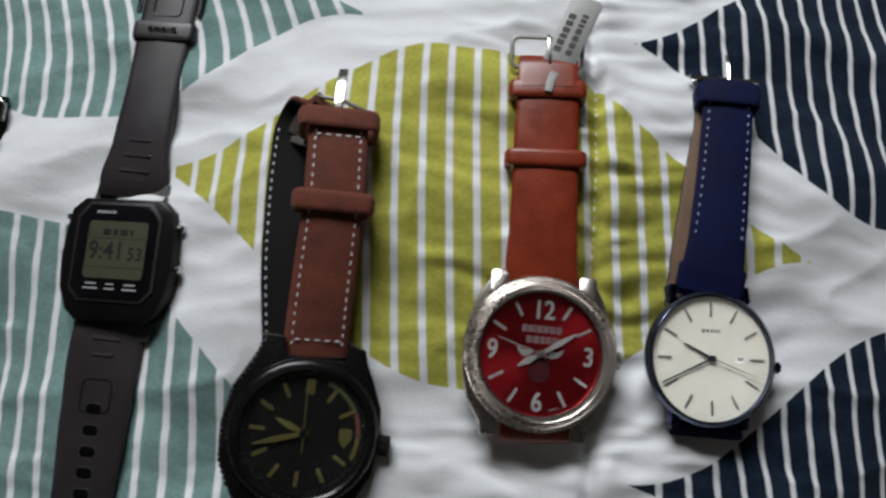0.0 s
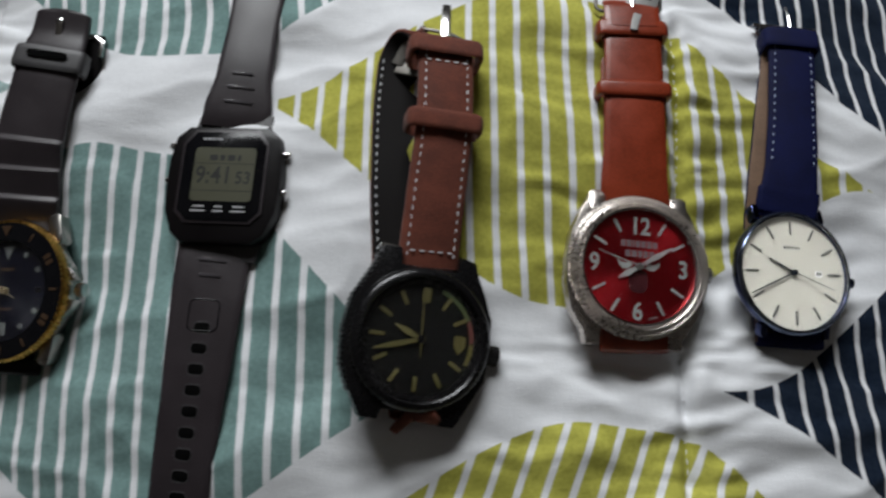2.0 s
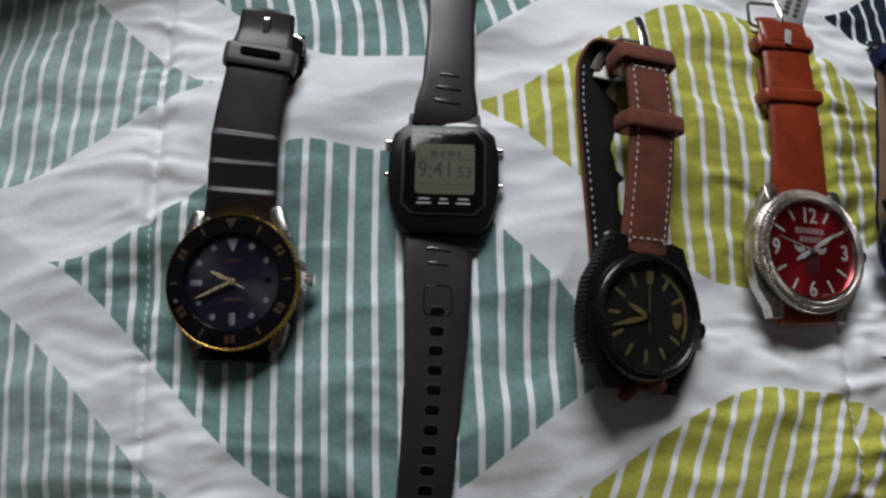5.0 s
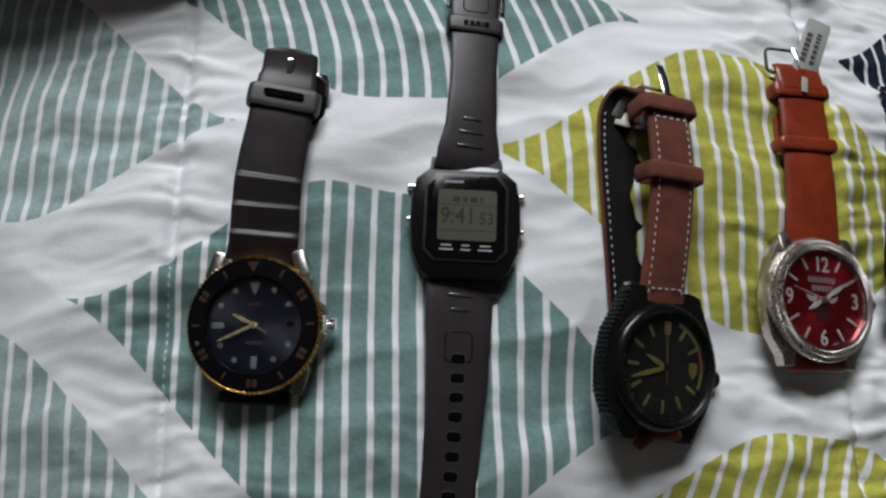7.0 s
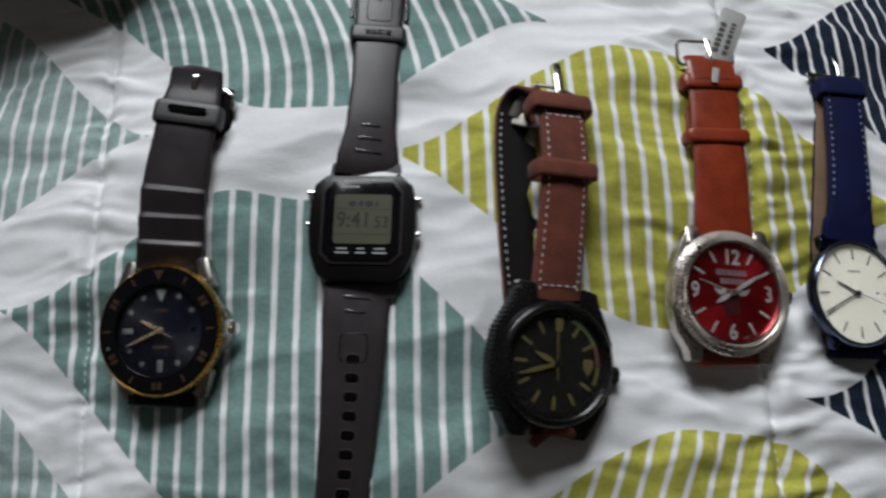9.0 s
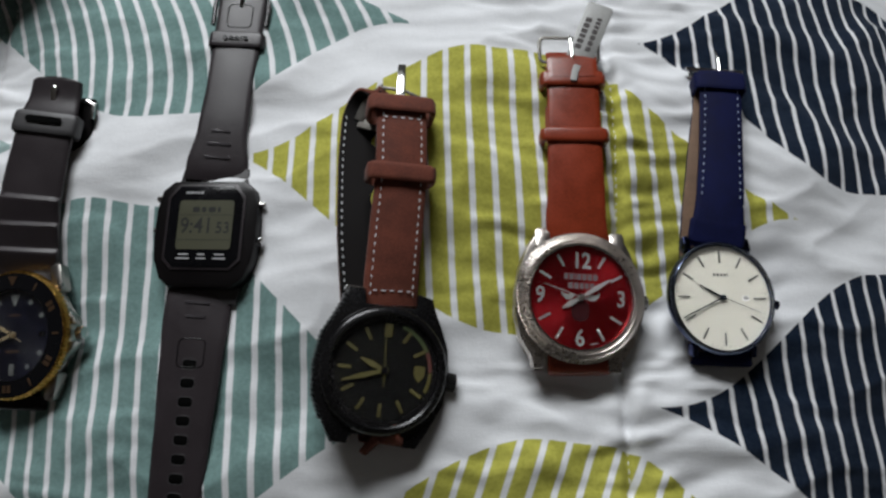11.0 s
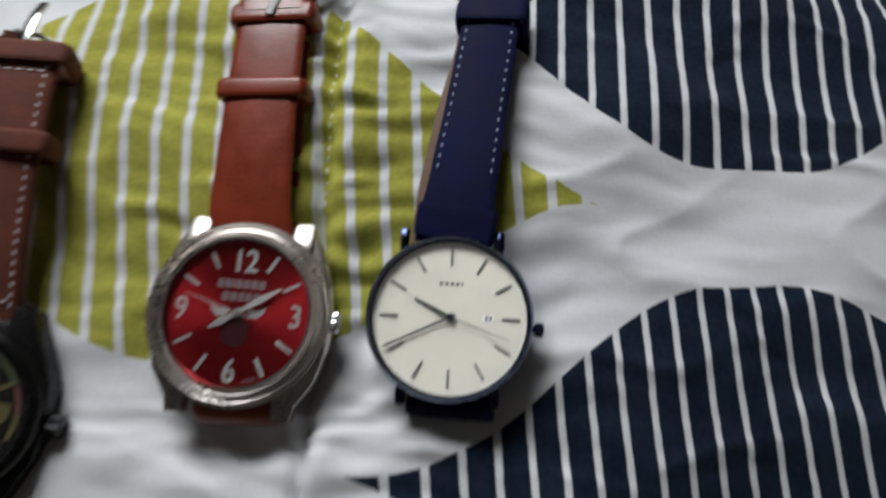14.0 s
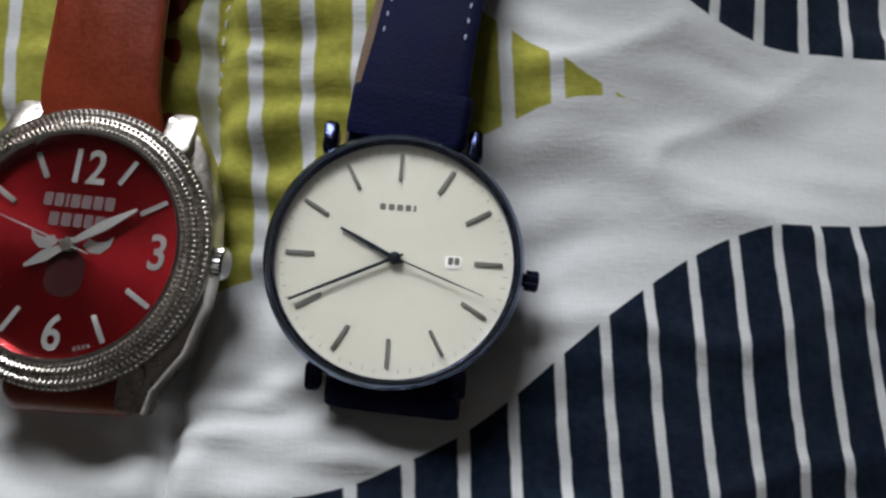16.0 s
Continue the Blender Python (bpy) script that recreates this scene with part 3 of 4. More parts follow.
def ring_part(r0, r1, z0, z1, m, seg=96):
    return lathe(bmesh.new(), [(r0, z0), (r1, z0), (r1, z1), (r0, z1)], m, seg, closed=True)


def marker(w, l, r, deg, z, m, t=0.25):
    return block(bmesh.new(), w, l, t, m @ spin(deg) @ shift(0, r, z))


def bars(widths, h, gap, m, t=0.05):
    """A line of writing as plain bars, centred."""
    bm = bmesh.new()
    x = -(sum(widths) + gap * (len(widths) - 1)) / 2
    for w in widths:
        prism(bm, rounded(w, h, min(w, h) * 0.2, 2, x + w / 2, 0), 0, t, m)
        x += w + gap
    return bm


def crystal(r, z, parent, m, dome=0.35):
    prof = [(0, z - 0.6), (r, z - 0.6), (r, z), (r * 0.7, z + dome * 0.6), (0, z + dome)]
    ob = part("crystal", lathe(bmesh.new(), prof, m, 72), "glass", parent, "clear glass crystal")
    ob.visible_shadow = False
    return ob


def crown(x, r, length, z, m, material, parent, teeth=20):
    bm = bmesh.new()
    rot = m @ shift(x, 0, z) @ Matrix.Rotation(radians(90), 4, "Y")
    rings = []
    for d, k in ((0, 0.6), (0.4, 0.6), (0.5, 0.95), (length - 0.3, 1.0), (length, 0.85)):
        rings.append([bm.verts.new(rot @ Vector((r * k * (1 - 0.07 * (i % 2)) * math.cos(math.pi * i / teeth), r * k * (1 - 0.07 * (i % 2)) * math.sin(math.pi * i / teeth), d))) for i in range(2 * teeth)])
    for a, b in zip(rings, rings[1:]):
        for i in range(2 * teeth):
            bm.faces.new((a[i], a[(i + 1) % (2 * teeth)], b[(i + 1) % (2 * teeth)], b[i]))
    bm.faces.new(rings[0])
    bm.faces.new(rings[-1])
    return part("crown", bm, material, parent)


def lug(x, y, w, l, h, m, material, parent, slope=0.0, turn=0.0):
    bm = bmesh.new()
    block(bm, w, l, h, m @ shift(x, y) @ Matrix.Rotation(radians(turn), 4, "Z") @ Matrix.Rotation(radians(slope), 4, "X"), w * 0.3, 0.5)
    return part("lug", bm, material, parent)


def frame_loop(p, w, l, r, turn, tilt, parent, material="steel", drop=0.0):
    """A buckle frame: a flat rounded rectangle of rod; p is the middle of its near side."""
    m = Matrix.Translation(p) @ Matrix.Rotation(radians(-turn), 4, "Z") @ Matrix.Rotation(radians(tilt), 4, "X")
    pts = [m @ Vector((x, y + l / 2, 0)) for x, y in rounded(w, l, min(2.2, l / 2 - 0.1), 4)]
    return part("buckle", wire(pts, r, True, 0.7), material, parent, "polished steel buckle")


def local(points, c):
    return [(x - c[0], y - c[1], z - c[2]) for x, y, z in points]


# --- dress watch: cream dial, blue case and strap ---
def dress_watch():
    c, R = seat(75.7, -30.2, 6.7, 4.9)
    w = thing("dress_watch", *c, "slim cream-dialled watch with dark blue case and stitched blue suede strap", "watch", GROUP)
    H = R @ Matrix.Rotation(radians(0.5), 4, "Z")
    case = part("case", lathe(bmesh.new(), [(0, 0), (17.0, 0), (19.3, 0.9), (20.3, 2.4), (20.7, 4.4), (20.5, 5.6), (19.9, 6.3), (19.2, 6.45), (18.9, 6.1), (18.8, 4.6), (0, 4.6)], H, 128), "blue_metal", w, "polished dark blue metal case")
    part("bezel", lathe(bmesh.new(), [(20.55, 5.4), (20.35, 6.05), (19.75, 6.6), (19.3, 6.62), (19.05, 6.2), (19.2, 5.4)], H, 128, closed=True), "blue_rim", case, "polished blue rim, paled to carry its highlight")
    for sx in (-1, 1):
        lug(sx * 11.9, 19.0, 2.4, 5.6, 3.6, H @ shift(0, 0, 1.2), "blue_metal", w, slope=-14)
        lug(sx * 11.3, -18.4, 2.4, 4.4, 3.2, H @ shift(0, 0, 1.2), "blue_metal", w, slope=14)
    dial = part("dial", disc(18.85, 4.62, 4.9, H, 96), "cream", w, "plain cream dial")
    z = 4.9
    for k in range(12):
        part("hour_marker", marker(0.62 if k else 0.55, 4.5, 14.9, 30 * k, z, H, 0.28), "grey_print", dial)
    bm = bmesh.new()
    for k in range(60):
        if k % 5:
            prism(bm, rounded(0.1, 0.75, 0.03, 1), z, z + 0.03, H @ spin(6 * k) @ shift(0, 17.7))
    part("minute_track", bm, "grey_print", dial)
    part("brand_mark", bars([0.95, 0.95, 0.95, 0.85, 0.45], 1.0, 0.42, H @ shift(0, 8.3, z)), "grey_print", dial)
    part("date_frame", bars([2.7], 2.0, 0, H @ shift(9.3, 0, z), 0.1), "frame_white", dial)
    part("date", bars([0.8, 0.8], 1.2, 0.2, H @ shift(9.4, 0.15, z + 0.1)), "grey_print", dial)
    for name, length, wid, deg, zz in (("hour_hand", 9.8, 0.68, 296, 5.25), ("minute_hand", 17.6, 0.52, 244.5, 5.5)):
        part(name, prism(bmesh.new(), hand(length, wid, 1.5, 0.4), zz, zz + 0.18, H @ spin(deg), 0.05), "blued", w)
    part("second_hand", prism(bmesh.new(), hand(15.4, 0.26, 4.5, 0.12), 5.75, 5.85, H @ spin(110)), "blued", w)
    part("hand_hub", lathe(bmesh.new(), [(0, 4.9), (1.0, 4.9), (1.0, 5.95), (0.6, 6.1), (0, 6.1)], H, 24), "blued", w)
    crystal(19.0, 6.45, w, H, 0.1)
    crown(20.6, 1.75, 2.6, 3.3, H @ spin(5), "blue_metal", w)
    top = Ribbon(local([tuple(Vector(c) + H @ Vector((0, 18.5, 2.2))), (76.6, -5.0, 11.0), (78.6, 8, 14.2), (81.3, 28, 16.6), (84.0, 50, 18.4), (84.8, 59.5, 18.0)], c), [19.6, 19.0, 17.4, 16.4, 15.8, 15.6], 2.3, (1, -0.07, 0))
    strap = part("upper_strap", top.mesh(0.35), "blue_leather", w)
    part("strap_fold", top.loop(6.0, 8.5, 0.35, 0.5), "blue_leather", strap)
    for e in (1.7, -1.7):
        part("stitching", top.stitches(e, 20, 70, 2.9, 1.3), "blue_thread", strap, "pale blue stitching")
    low = Ribbon(local([(84.4, 60, 14.9), (82, 45, 13.3), (77.2, 20, 10.9), (74.4, 0, 7.0), (73.8, -14, 2.6), (74.4, -34, -0.6), (75.2, -45, -2.6), (75.4, -50.2, -4.4), (75.4, -51.8, -3.4), (75.4, -50.6, -2.0), (75.4, -48.0, -1.2)], c), [15.8, 16.0, 17.0, 18.5, 20, 21, 22, 22, 22, 21.5, 21], 2.0, (1, -0.06, 0))
    lower = part("lower_strap", low.mesh(), "blue_leather", w)
    part("lining", low.mesh(off=-1.1, thick=0.7), "tan_lining", lower, "tan leather lining")
    part("keeper", top.loop(67.5, 8.0, 1.3, 1.0, 4.5), "blue_leather", w)
    frame_loop(local([(84.3, 58.6, 15.0)], c)[0], 19.0, 3.4, 0.6, 4, 0, w)
    part("buckle_tongue", wire(local([(85.2, 60, 18.8), (85.4, 65, 19.0), (85.6, 70.0, 17.6)], c), 0.5), "steel", w)
    part("spring_bar", wire(local([(73.0, 62.4, 16.8), (95.4, 60.6, 16.4)], c), 0.75), "steel", w)


# --- sport watch: red dial and knurled steel ---
def sport_watch():
    c, R = seat(23.5, -31.6, 12.3, 6.6)
    w = thing("sport_watch", *c, "steel red-dialled watch with knurled bezel and smooth orange-brown leather strap", "watch", GROUP)
    H = R @ Matrix.Rotation(radians(-3.2), 4, "Z")
    flank = [(11.3, 18.5), (11.6, 24.0), (15.4, 23.4), (18.8, 17.8), (21.6, 10), (22.8, 1), (22.6, -7), (20.6, -15), (16.4, -21.5), (15.6, -25.2), (11.6, -25.2), (11.3, -18.5)]
    body = flank[::-1] + [(-x, y) for x, y in flank]
    case = part("case", prism(bmesh.new(), body, 0, 4.6, H, 1.0), "knurl", w, "satin steel cushion case")
    for sx in (-1, 1):
        lug(sx * 13.6, 19.2, 5.4, 8.6, 4.8, H @ shift(0, 0, 0.8), "knurl", w, slope=-20)
        lug(sx * 13.4, -20.4, 4.0, 8.0, 4.2, H @ shift(0, 0, 0.5), "knurl", w, slope=16)
    bm, rings, rows, cols = bmesh.new(), [], 11, 300
    for j in range(rows):
        f = j / (rows - 1)
        r, z = 23.2 - 4.4 * f, 6.6 + 1.9 * math.sin(f * math.pi / 2)
        rings.append([])
        for i in range(cols):
            k = 0.5 if j % 2 and (i + j // 2) % 2 == 0 else -0.05
            a = 2 * math.pi * i / cols
            rings[-1].append(bm.verts.new(H @ Vector(((r + k * 0.3) * math.cos(a), (r + k * 0.3) * math.sin(a), z + k))))
    for row, (a, b) in enumerate(zip(rings, rings[1:])):
        for i in range(cols):
            j = (i + 1) % cols
            q = (a[i], a[j], b[j], b[i]) if (i + row) % 2 == 0 else (a[j], b[j], b[i], a[i])
            bm.faces.new((q[0], q[1], q[2]))
            bm.faces.new((q[0], q[2], q[3]))
    part("bezel", bm, "knurl", case, "diamond-knurled steel bezel", smooth=False)
    part("bezel_wall", lathe(bmesh.new(), [(22.6, 3.6), (23.25, 6.65), (21.5, 6.65), (21.5, 3.6)], H, 96, closed=True), "brushed", case)
    part("inner_ring", lathe(bmesh.new(), [(18.8, 8.6), (18.3, 8.5), (17.9, 6.6), (18.8, 6.4)], H, 96, closed=True), "steel", case)
    dial_bm = disc(18.2, -0.25, 0.0)
    dial = part("dial", dial_bm, "red_dial", w, "red sunburst dial")
    dial.matrix_local = H @ Matrix.Translation((0, 0, 0.0066))
    z = 0.01
    I = Matrix()
    for text, x, y in (("12", 0.2, 12.9), ("3", 14.6, 0), ("6", 0, -14.4), ("9", -14.4, 0)):
        part("numeral", words(text, 8.0, shift(x, y, z) @ Matrix.Diagonal((0.84, 1, 1, 1)), 0.14, 0.12), "silver_print", dial)
    for k in range(12):
        if k % 3:
            part("hour_marker", marker(0.85, 4.7, 14.7, 30 * k, z, I, 0.25), "silver_print", dial)
    part("team_lettering", bars([1.5, 1.5, 0.6, 1.5, 1.6, 1.6, 1.6], 2.2, 0.35, shift(0, 7.3, z)), "grey_dial_text", dial)
    part("team_lettering", bars([1.7, 1.7, 1.4, 1.4, 1.6], 2.2, 0.4, shift(0.2, 4.1, z)), "grey_dial_text", dial)
    for sx in (-1, 1):
        horn = [(sx * x, y) for x, y in ((2.2, 0.2), (3.4, -0.9), (5.2, -0.9), (6.6, 0.4), (7.0, 2.1), (5.9, 1.2), (4.4, 0.9), (3.0, 1.4))]
        part("emblem", prism(bmesh.new(), horn if sx < 0 else horn[::-1], z, z + 0.06), "silver_print", dial)
    part("emblem", prism(bmesh.new(), rounded(6.4, 7.6, 2.6, 5, 0, -4.6), z, z + 0.05), "dark_red", dial, "dark red shield-shaped emblem")
    part("maker_mark", bars([0.5, 0.5, 0.5, 0.5], 0.7, 0.25, spin(-18) @ shift(0, -16.7, z)), "grey_dial_text", dial)
    for name, length, wid, deg, zz in (("hour_hand", 7.8, 2.0, 238, 0.5), ("minute_hand", 12.4, 1.8, 57, 0.8)):
        part(name, prism(bmesh.new(), hand(length, wid, 1.0, 0.5, 0.8), zz, zz + 0.25, spin(deg), 0.08), "silver_print", dial)
    part("second_hand", prism(bmesh.new(), hand(14.0, 0.3, 4.0, 0.15), 1.15, 1.25, spin(287)), "silver_print", dial)
    part("hand_hub", lathe(bmesh.new(), [(0, 0), (1.1, 0), (1.1, 1.3), (0, 1.45)], I, 24), "brushed", dial)
    crystal(18.3, 8.45, w, H, 0.2)
    crown(22.0, 2.7, 3.0, 3.8, H, "steel", w)
    top = Ribbon(local([tuple(Vector(c) + H @ Vector((0, 19, 3.2))), (23.6, -5, 16.2), (24.0, 8, 19.8), (24.4, 26, 23.4), (24.9, 44, 26.0), (25.1, 56, 26.5)], c), [22.3, 21.8, 20.8, 19.9, 19.4, 19.2], 2.6, (1, 0, 0))
    strap = part("upper_strap", top.mesh(0.3), "orange_leather", w)
    part("keeper", top.loop(41.2, 5.6, 0.9, 1.9, 3.0), "orange_leather", w, "rolled leather keeper")
    part("keeper", top.loop(64.0, 6.4, 0.9, 1.9, 3.0), "orange_leather", w, "rolled leather keeper")
    part("strap_end", Ribbon(local([(25, 50, 28.3), (25.1, 58, 28.2), (25.2, 61.5, 27.0)], c), [19, 19, 19], 2.0).mesh(), "orange_leather", strap)
    low = Ribbon(local([(25.2, 58, 23.3), (25.0, 44, 21.6), (24.5, 26, 18.6), (24.0, 6, 13.4), (23.6, -12, 8.2), (23.4, -34, 3.8), (23.3, -47, 1.2), (23.2, -53.6, -0.2), (23.2, -55.4, 1.0), (23.2, -53.4, 3.4), (23.3, -48, 5.0)], c), [20, 20, 20.5, 21, 21.5, 22, 22, 22, 22, 22, 22], 2.3, (1, 0, 0))
    part("lower_strap", low.mesh(), "orange_leather", w)
    frame_loop(local([(24.7, 58.5, 26.0)], c)[0], 22.5, 10.5, 0.7, 2, 8, w, "dull_steel")
    part("buckle_tongue", wire(local([(25.5, 57, 28.4), (25.5, 62, 29.2), (25.4, 69, 28.4)], c), 0.7), "steel", w)
    tag = part("hang_tag", prism(bmesh.new(), rounded(10.2, 26.5, 1.6, 4), 0, 0.7, Matrix.Translation(local([(32.6, 68.5, 30.0)], c)[0]) @ spin(24) @ Matrix.Rotation(radians(10), 4, "X"), 0.15), "tag", w, "grey plastic hang tag with small print")
    T = Matrix.Translation(local([(32.6, 68.5, 30.0)], c)[0]) @ spin(24) @ Matrix.Rotation(radians(10), 4, "X") @ shift(0, 0, 0.72) @ Matrix.Rotation(radians(90), 4, "Z")
    part("tag_lettering", bars([2.0, 2.0, 1.6, 2.0, 2.0, 2.0], 2.5, 0.45, T @ shift(-0.5, 2.3, 0)), "tag_print", tag)
    part("tag_lettering", bars([2.1, 2.1, 2.1, 2.1, 1.2, 1.2, 1.2], 2.0, 0.5, T @ shift(0, -1.6, 0)), "tag_print", tag)
    part("tag_tail", Ribbon(local([(28.0, 57.0, 28.4), (26.0, 52.5, 29.6), (24.8, 47.8, 29.6)], c), [3.2, 2.6, 2.4], 0.6, (1, -0.4, 0)).mesh(), "tag", tag)


# --- field watch: black case, brown stitched suede ---
def field_watch():
    c, R = seat(-44.7, -57.2, 14.4, 11.0)
    w = thing("field_watch", *c, "black watch with dim yellow markers and white-stitched brown suede strap", "watch", GROUP)
    H = R @ shift(0.0, 0, 11.0) @ Matrix.Rotation(radians(15), 4, "Y") @ Matrix.Rotation(radians(-7.5), 4, "Z") @ shift(0, 0, -5.6)
    body = [(-14.8, 26.5), (-15.8, 21.5), (-18.4, 16), (-21.6, 9), (-22.8, 0), (-22.0, -10), (-18.0, -19), (-14.6, -24.6), (-9.5, -24.6), (-9.0, -21.5), (9.0, -21.5), (9.5, -24.6), (13.8, -24.6), (17.0, -19), (21.4, -10), (22.3, 0), (21.4, 9), (18.4, 16), (15.6, 21.5), (14.2, 25.5), (9.5, 26.5), (9.0, 21.5), (-9.0, 21.5), (-9.5, 26.5)][::-1]
    bm = bmesh.new()
    prism(bm, body, -2.5, 5.2, H, 0.7)
    case = part("case", bm, "black_metal", w, "black plated case with long lugs")
    bm = bmesh.new()
    edge = [(-24.6, -14.6), (-19.0, -18.0), (-10.0, -22.0), (0.0, -22.8), (10.0, -21.5), (16.0, -18.4), (21.5, -15.8), (26.5, -14.8)]
    for k in range(26):
        y = 23.5 - 1.62 * k
        x = float(np.interp(y, [e[0] for e in edge], [e[1] for e in edge]))
        lathe(bm, [(0, -2.2), (0.95, -2.2), (0.95, 3.4), (0.55, 4.5), (0, 4.7)], H @ shift(x, y), 9)
    part("knurled_edge", bm, "black_metal", case, "notched edge along the case")
    part("bezel", lathe(bmesh.new(), [(21.6, 4.8), (21.4, 6.6), (20.3, 7.9), (19.0, 8.2), (18.3, 7.6), (18.2, 5.0)], H, 96, closed=True), "black_metal", case)
    dial = part("dial", disc(18.3, 5.3, 5.6, H), "black_dial", w, "black dial")
    part("dial_ring", ring_part(16.6, 18.0, 5.6, 5.9, H), "black_metal", dial)
    z = 5.62
    for k in range(12):
        if k == 3:
            continue
        part("hour_marker", marker(2.6 if k == 0 else 1.15, 4.4, 13.2, 30 * k, z, H, 0.2), "yellow_lume", dial)
    for a0, a1, material in ((18, 62, "green_print"), (62, 88, "red_print"), (88, 112, "yellow_lume")):
        pts = [(16.3 * math.sin(radians(a)), 16.3 * math.cos(radians(a))) for a in range(a0, a1 + 1, 4)]
        pts += [(15.1 * math.sin(radians(a)), 15.1 * math.cos(radians(a))) for a in range(a1, a0 - 1, -4)]
        part("dial_arc", prism(bmesh.new(), pts[::-1], z, z + 0.08, H), material, dial)
    part("emblem", prism(bmesh.new(), [(10.2, 2.4), (12.0, 2.7), (13.8, 2.4), (13.8, -0.6), (12.0, -3.0), (10.2, -0.6)][::-1], z, z + 0.12, H), "yellow_lume", dial, "dim yellow shield emblem")
    for name, length, wid, deg, zz in (("hour_hand", 9.0, 2.0, 292, 6.0), ("minute_hand", 14.5, 1.7, 252, 6.3)):
        part(name, prism(bmesh.new(), hand(length, wid, 1.4, 0.5, 1.0), zz, zz + 0.2, H @ spin(deg), 0.06), "yellow_lume", w)
    part("second_hand", prism(bmesh.new(), hand(14.0, 0.4, 5.5, 0.2), 6.6, 6.7, H @ spin(-4)), "yellow_lume", w)
    part("hand_hub", lathe(bmesh.new(), [(0, 5.6), (1.2, 5.6), (1.2, 6.8), (0, 6.9)], H, 24), "black_metal", w)
    crystal(18.4, 7.6, w, H, 0.3)
    crown(21.6, 3.2, 4.2, 1.6, H @ spin(4), "black_metal", w)
    # Bright sliver added to draw the glint at the lug's top.
    part("lug_glint", block(bmesh.new(), 6.2, 1.0, 3.5, H @ shift(-13.0, 26.3, 1.4), 0.3, 0.3), "steel", case, "steel sliver added for the glint on the lug")
    top = Ribbon(local([tuple(Vector(c) + H @ Vector((0, 22.0, 1.6))), (-42.4, -28.0, 19.0), (-40.9, -14, 24.6), (-38.9, 6, 31.0), (-38.6, 24, 34.0), (-38.9, 37, 34.0)], c), [19.0, 19.0, 18.6, 18.0, 17.8, 17.8], 3.0, (1, -0.05, 0), [16, 15, 14, 13, 12, 12])
    strap = part("upper_strap", top.mesh(0.5), "brown_suede", w)
    for e in (2.2, -2.2):
        part("stitching", top.stitches(e, 4, 72, 2.75, 1.7), "thread", strap, "thick white stitching")
    for d in (5.0, 65.5):
        bm = bmesh.new()
        p, s, n, t, wid = top.at(d)
        for k in range(-2, 3):
            bmesh.ops.create_icosphere(bm, subdivisions=1, radius=1.0, matrix=Matrix.Translation(p + s * (2.9 * k) + n * 2.15) @ Matrix((s, t, n)).transposed().to_4x4() @ Matrix.Diagonal((0.95, 0.27, 0.22, 1)))
        part("stitching", bm, "thread", strap)
    part("keeper", top.loop(45.4, 6.4, 1.8, 1.4, 3.2), "brown_suede", w)
    part("keeper", top.loop(70.8, 6.8, 1.9, 1.5, 3.2), "brown_suede", w)
    low = Ribbon(local([(-43.0, 41, 29.0), (-49.5, 39.5, 25.5), (-51.0, 32, 23.0), (-51.4, 14, 20.0), (-51.2, -8, 16.2), (-50.4, -30, 10.0), (-49.5, -52, 3.2), (-47.0, -70, 1.0), (-46.0, -76.5, 1.8), (-45.8, -78.0, 3.6), tuple(Vector(c) + H @ Vector((0, -21.0, 0.5)))], c), [17, 18, 21, 22, 22, 21, 18, 16, 16, 16, 16], 3.0, (1, 0.05, 0), [-16, -16, -14, -14, -14, -14, -12, -12, -12, -12, -12])
    lower = part("lower_strap", low.mesh(), "brown_suede", w)
    part("lining", low.mesh(off=-1.6, thick=0.9), "dark_edge", lower, "black leather lining")
    part("stitching", low.stitches(-1.5, 14, 88, 2.7, 1.5, top=False, off=0.6), "thread", lower, "white stitching")
    part("stitching", low.stitches(1.7, 24, 70, 2.7, 1.5, top=False, off=0.6), "thread", lower, "white stitching")
    part("buckle", wire(local([(-52.0, 36.5, 29.0), (-50.5, 41.0, 31.0), (-46.5, 42.2, 33.6), (-38, 40.4, 34.0), (-29.5, 36.6, 32.6), (-28.8, 33.0, 30.5)], c), 0.7, False, 0.8), "dull_steel", w, "steel buckle")
    part("buckle_plate", Ribbon(local([(-54.5, 32.5, 26.4), (-49.0, 30.5, 28.2), (-43.0, 28.5, 29.4)], c), [5.5, 6.5, 6.0], 0.8, (0, 1, 0)).mesh(), "dull_steel", w, "worn steel buckle plate")
    part("buckle_arm", Ribbon(local([(-54.5, 32.5, 27.0), (-51.0, 38.5, 30.0), (-45.0, 42.6, 33.6)], c), [4.0, 3.6, 2.4], 0.9, (1, -0.6, 0)).mesh(), "dull_steel", w, "flat steel buckle arm")
    part("buckle_tongue", Ribbon(local([(-38.9, 34.0, 36.9), (-38.8, 38.5, 37.2), (-38.7, 45, 36.6), (-38.6, 50.5, 35.2)], c), [3.0, 3.1, 3.1, 2.8], 1.0).mesh(), "steel", w, "bright steel tongue")


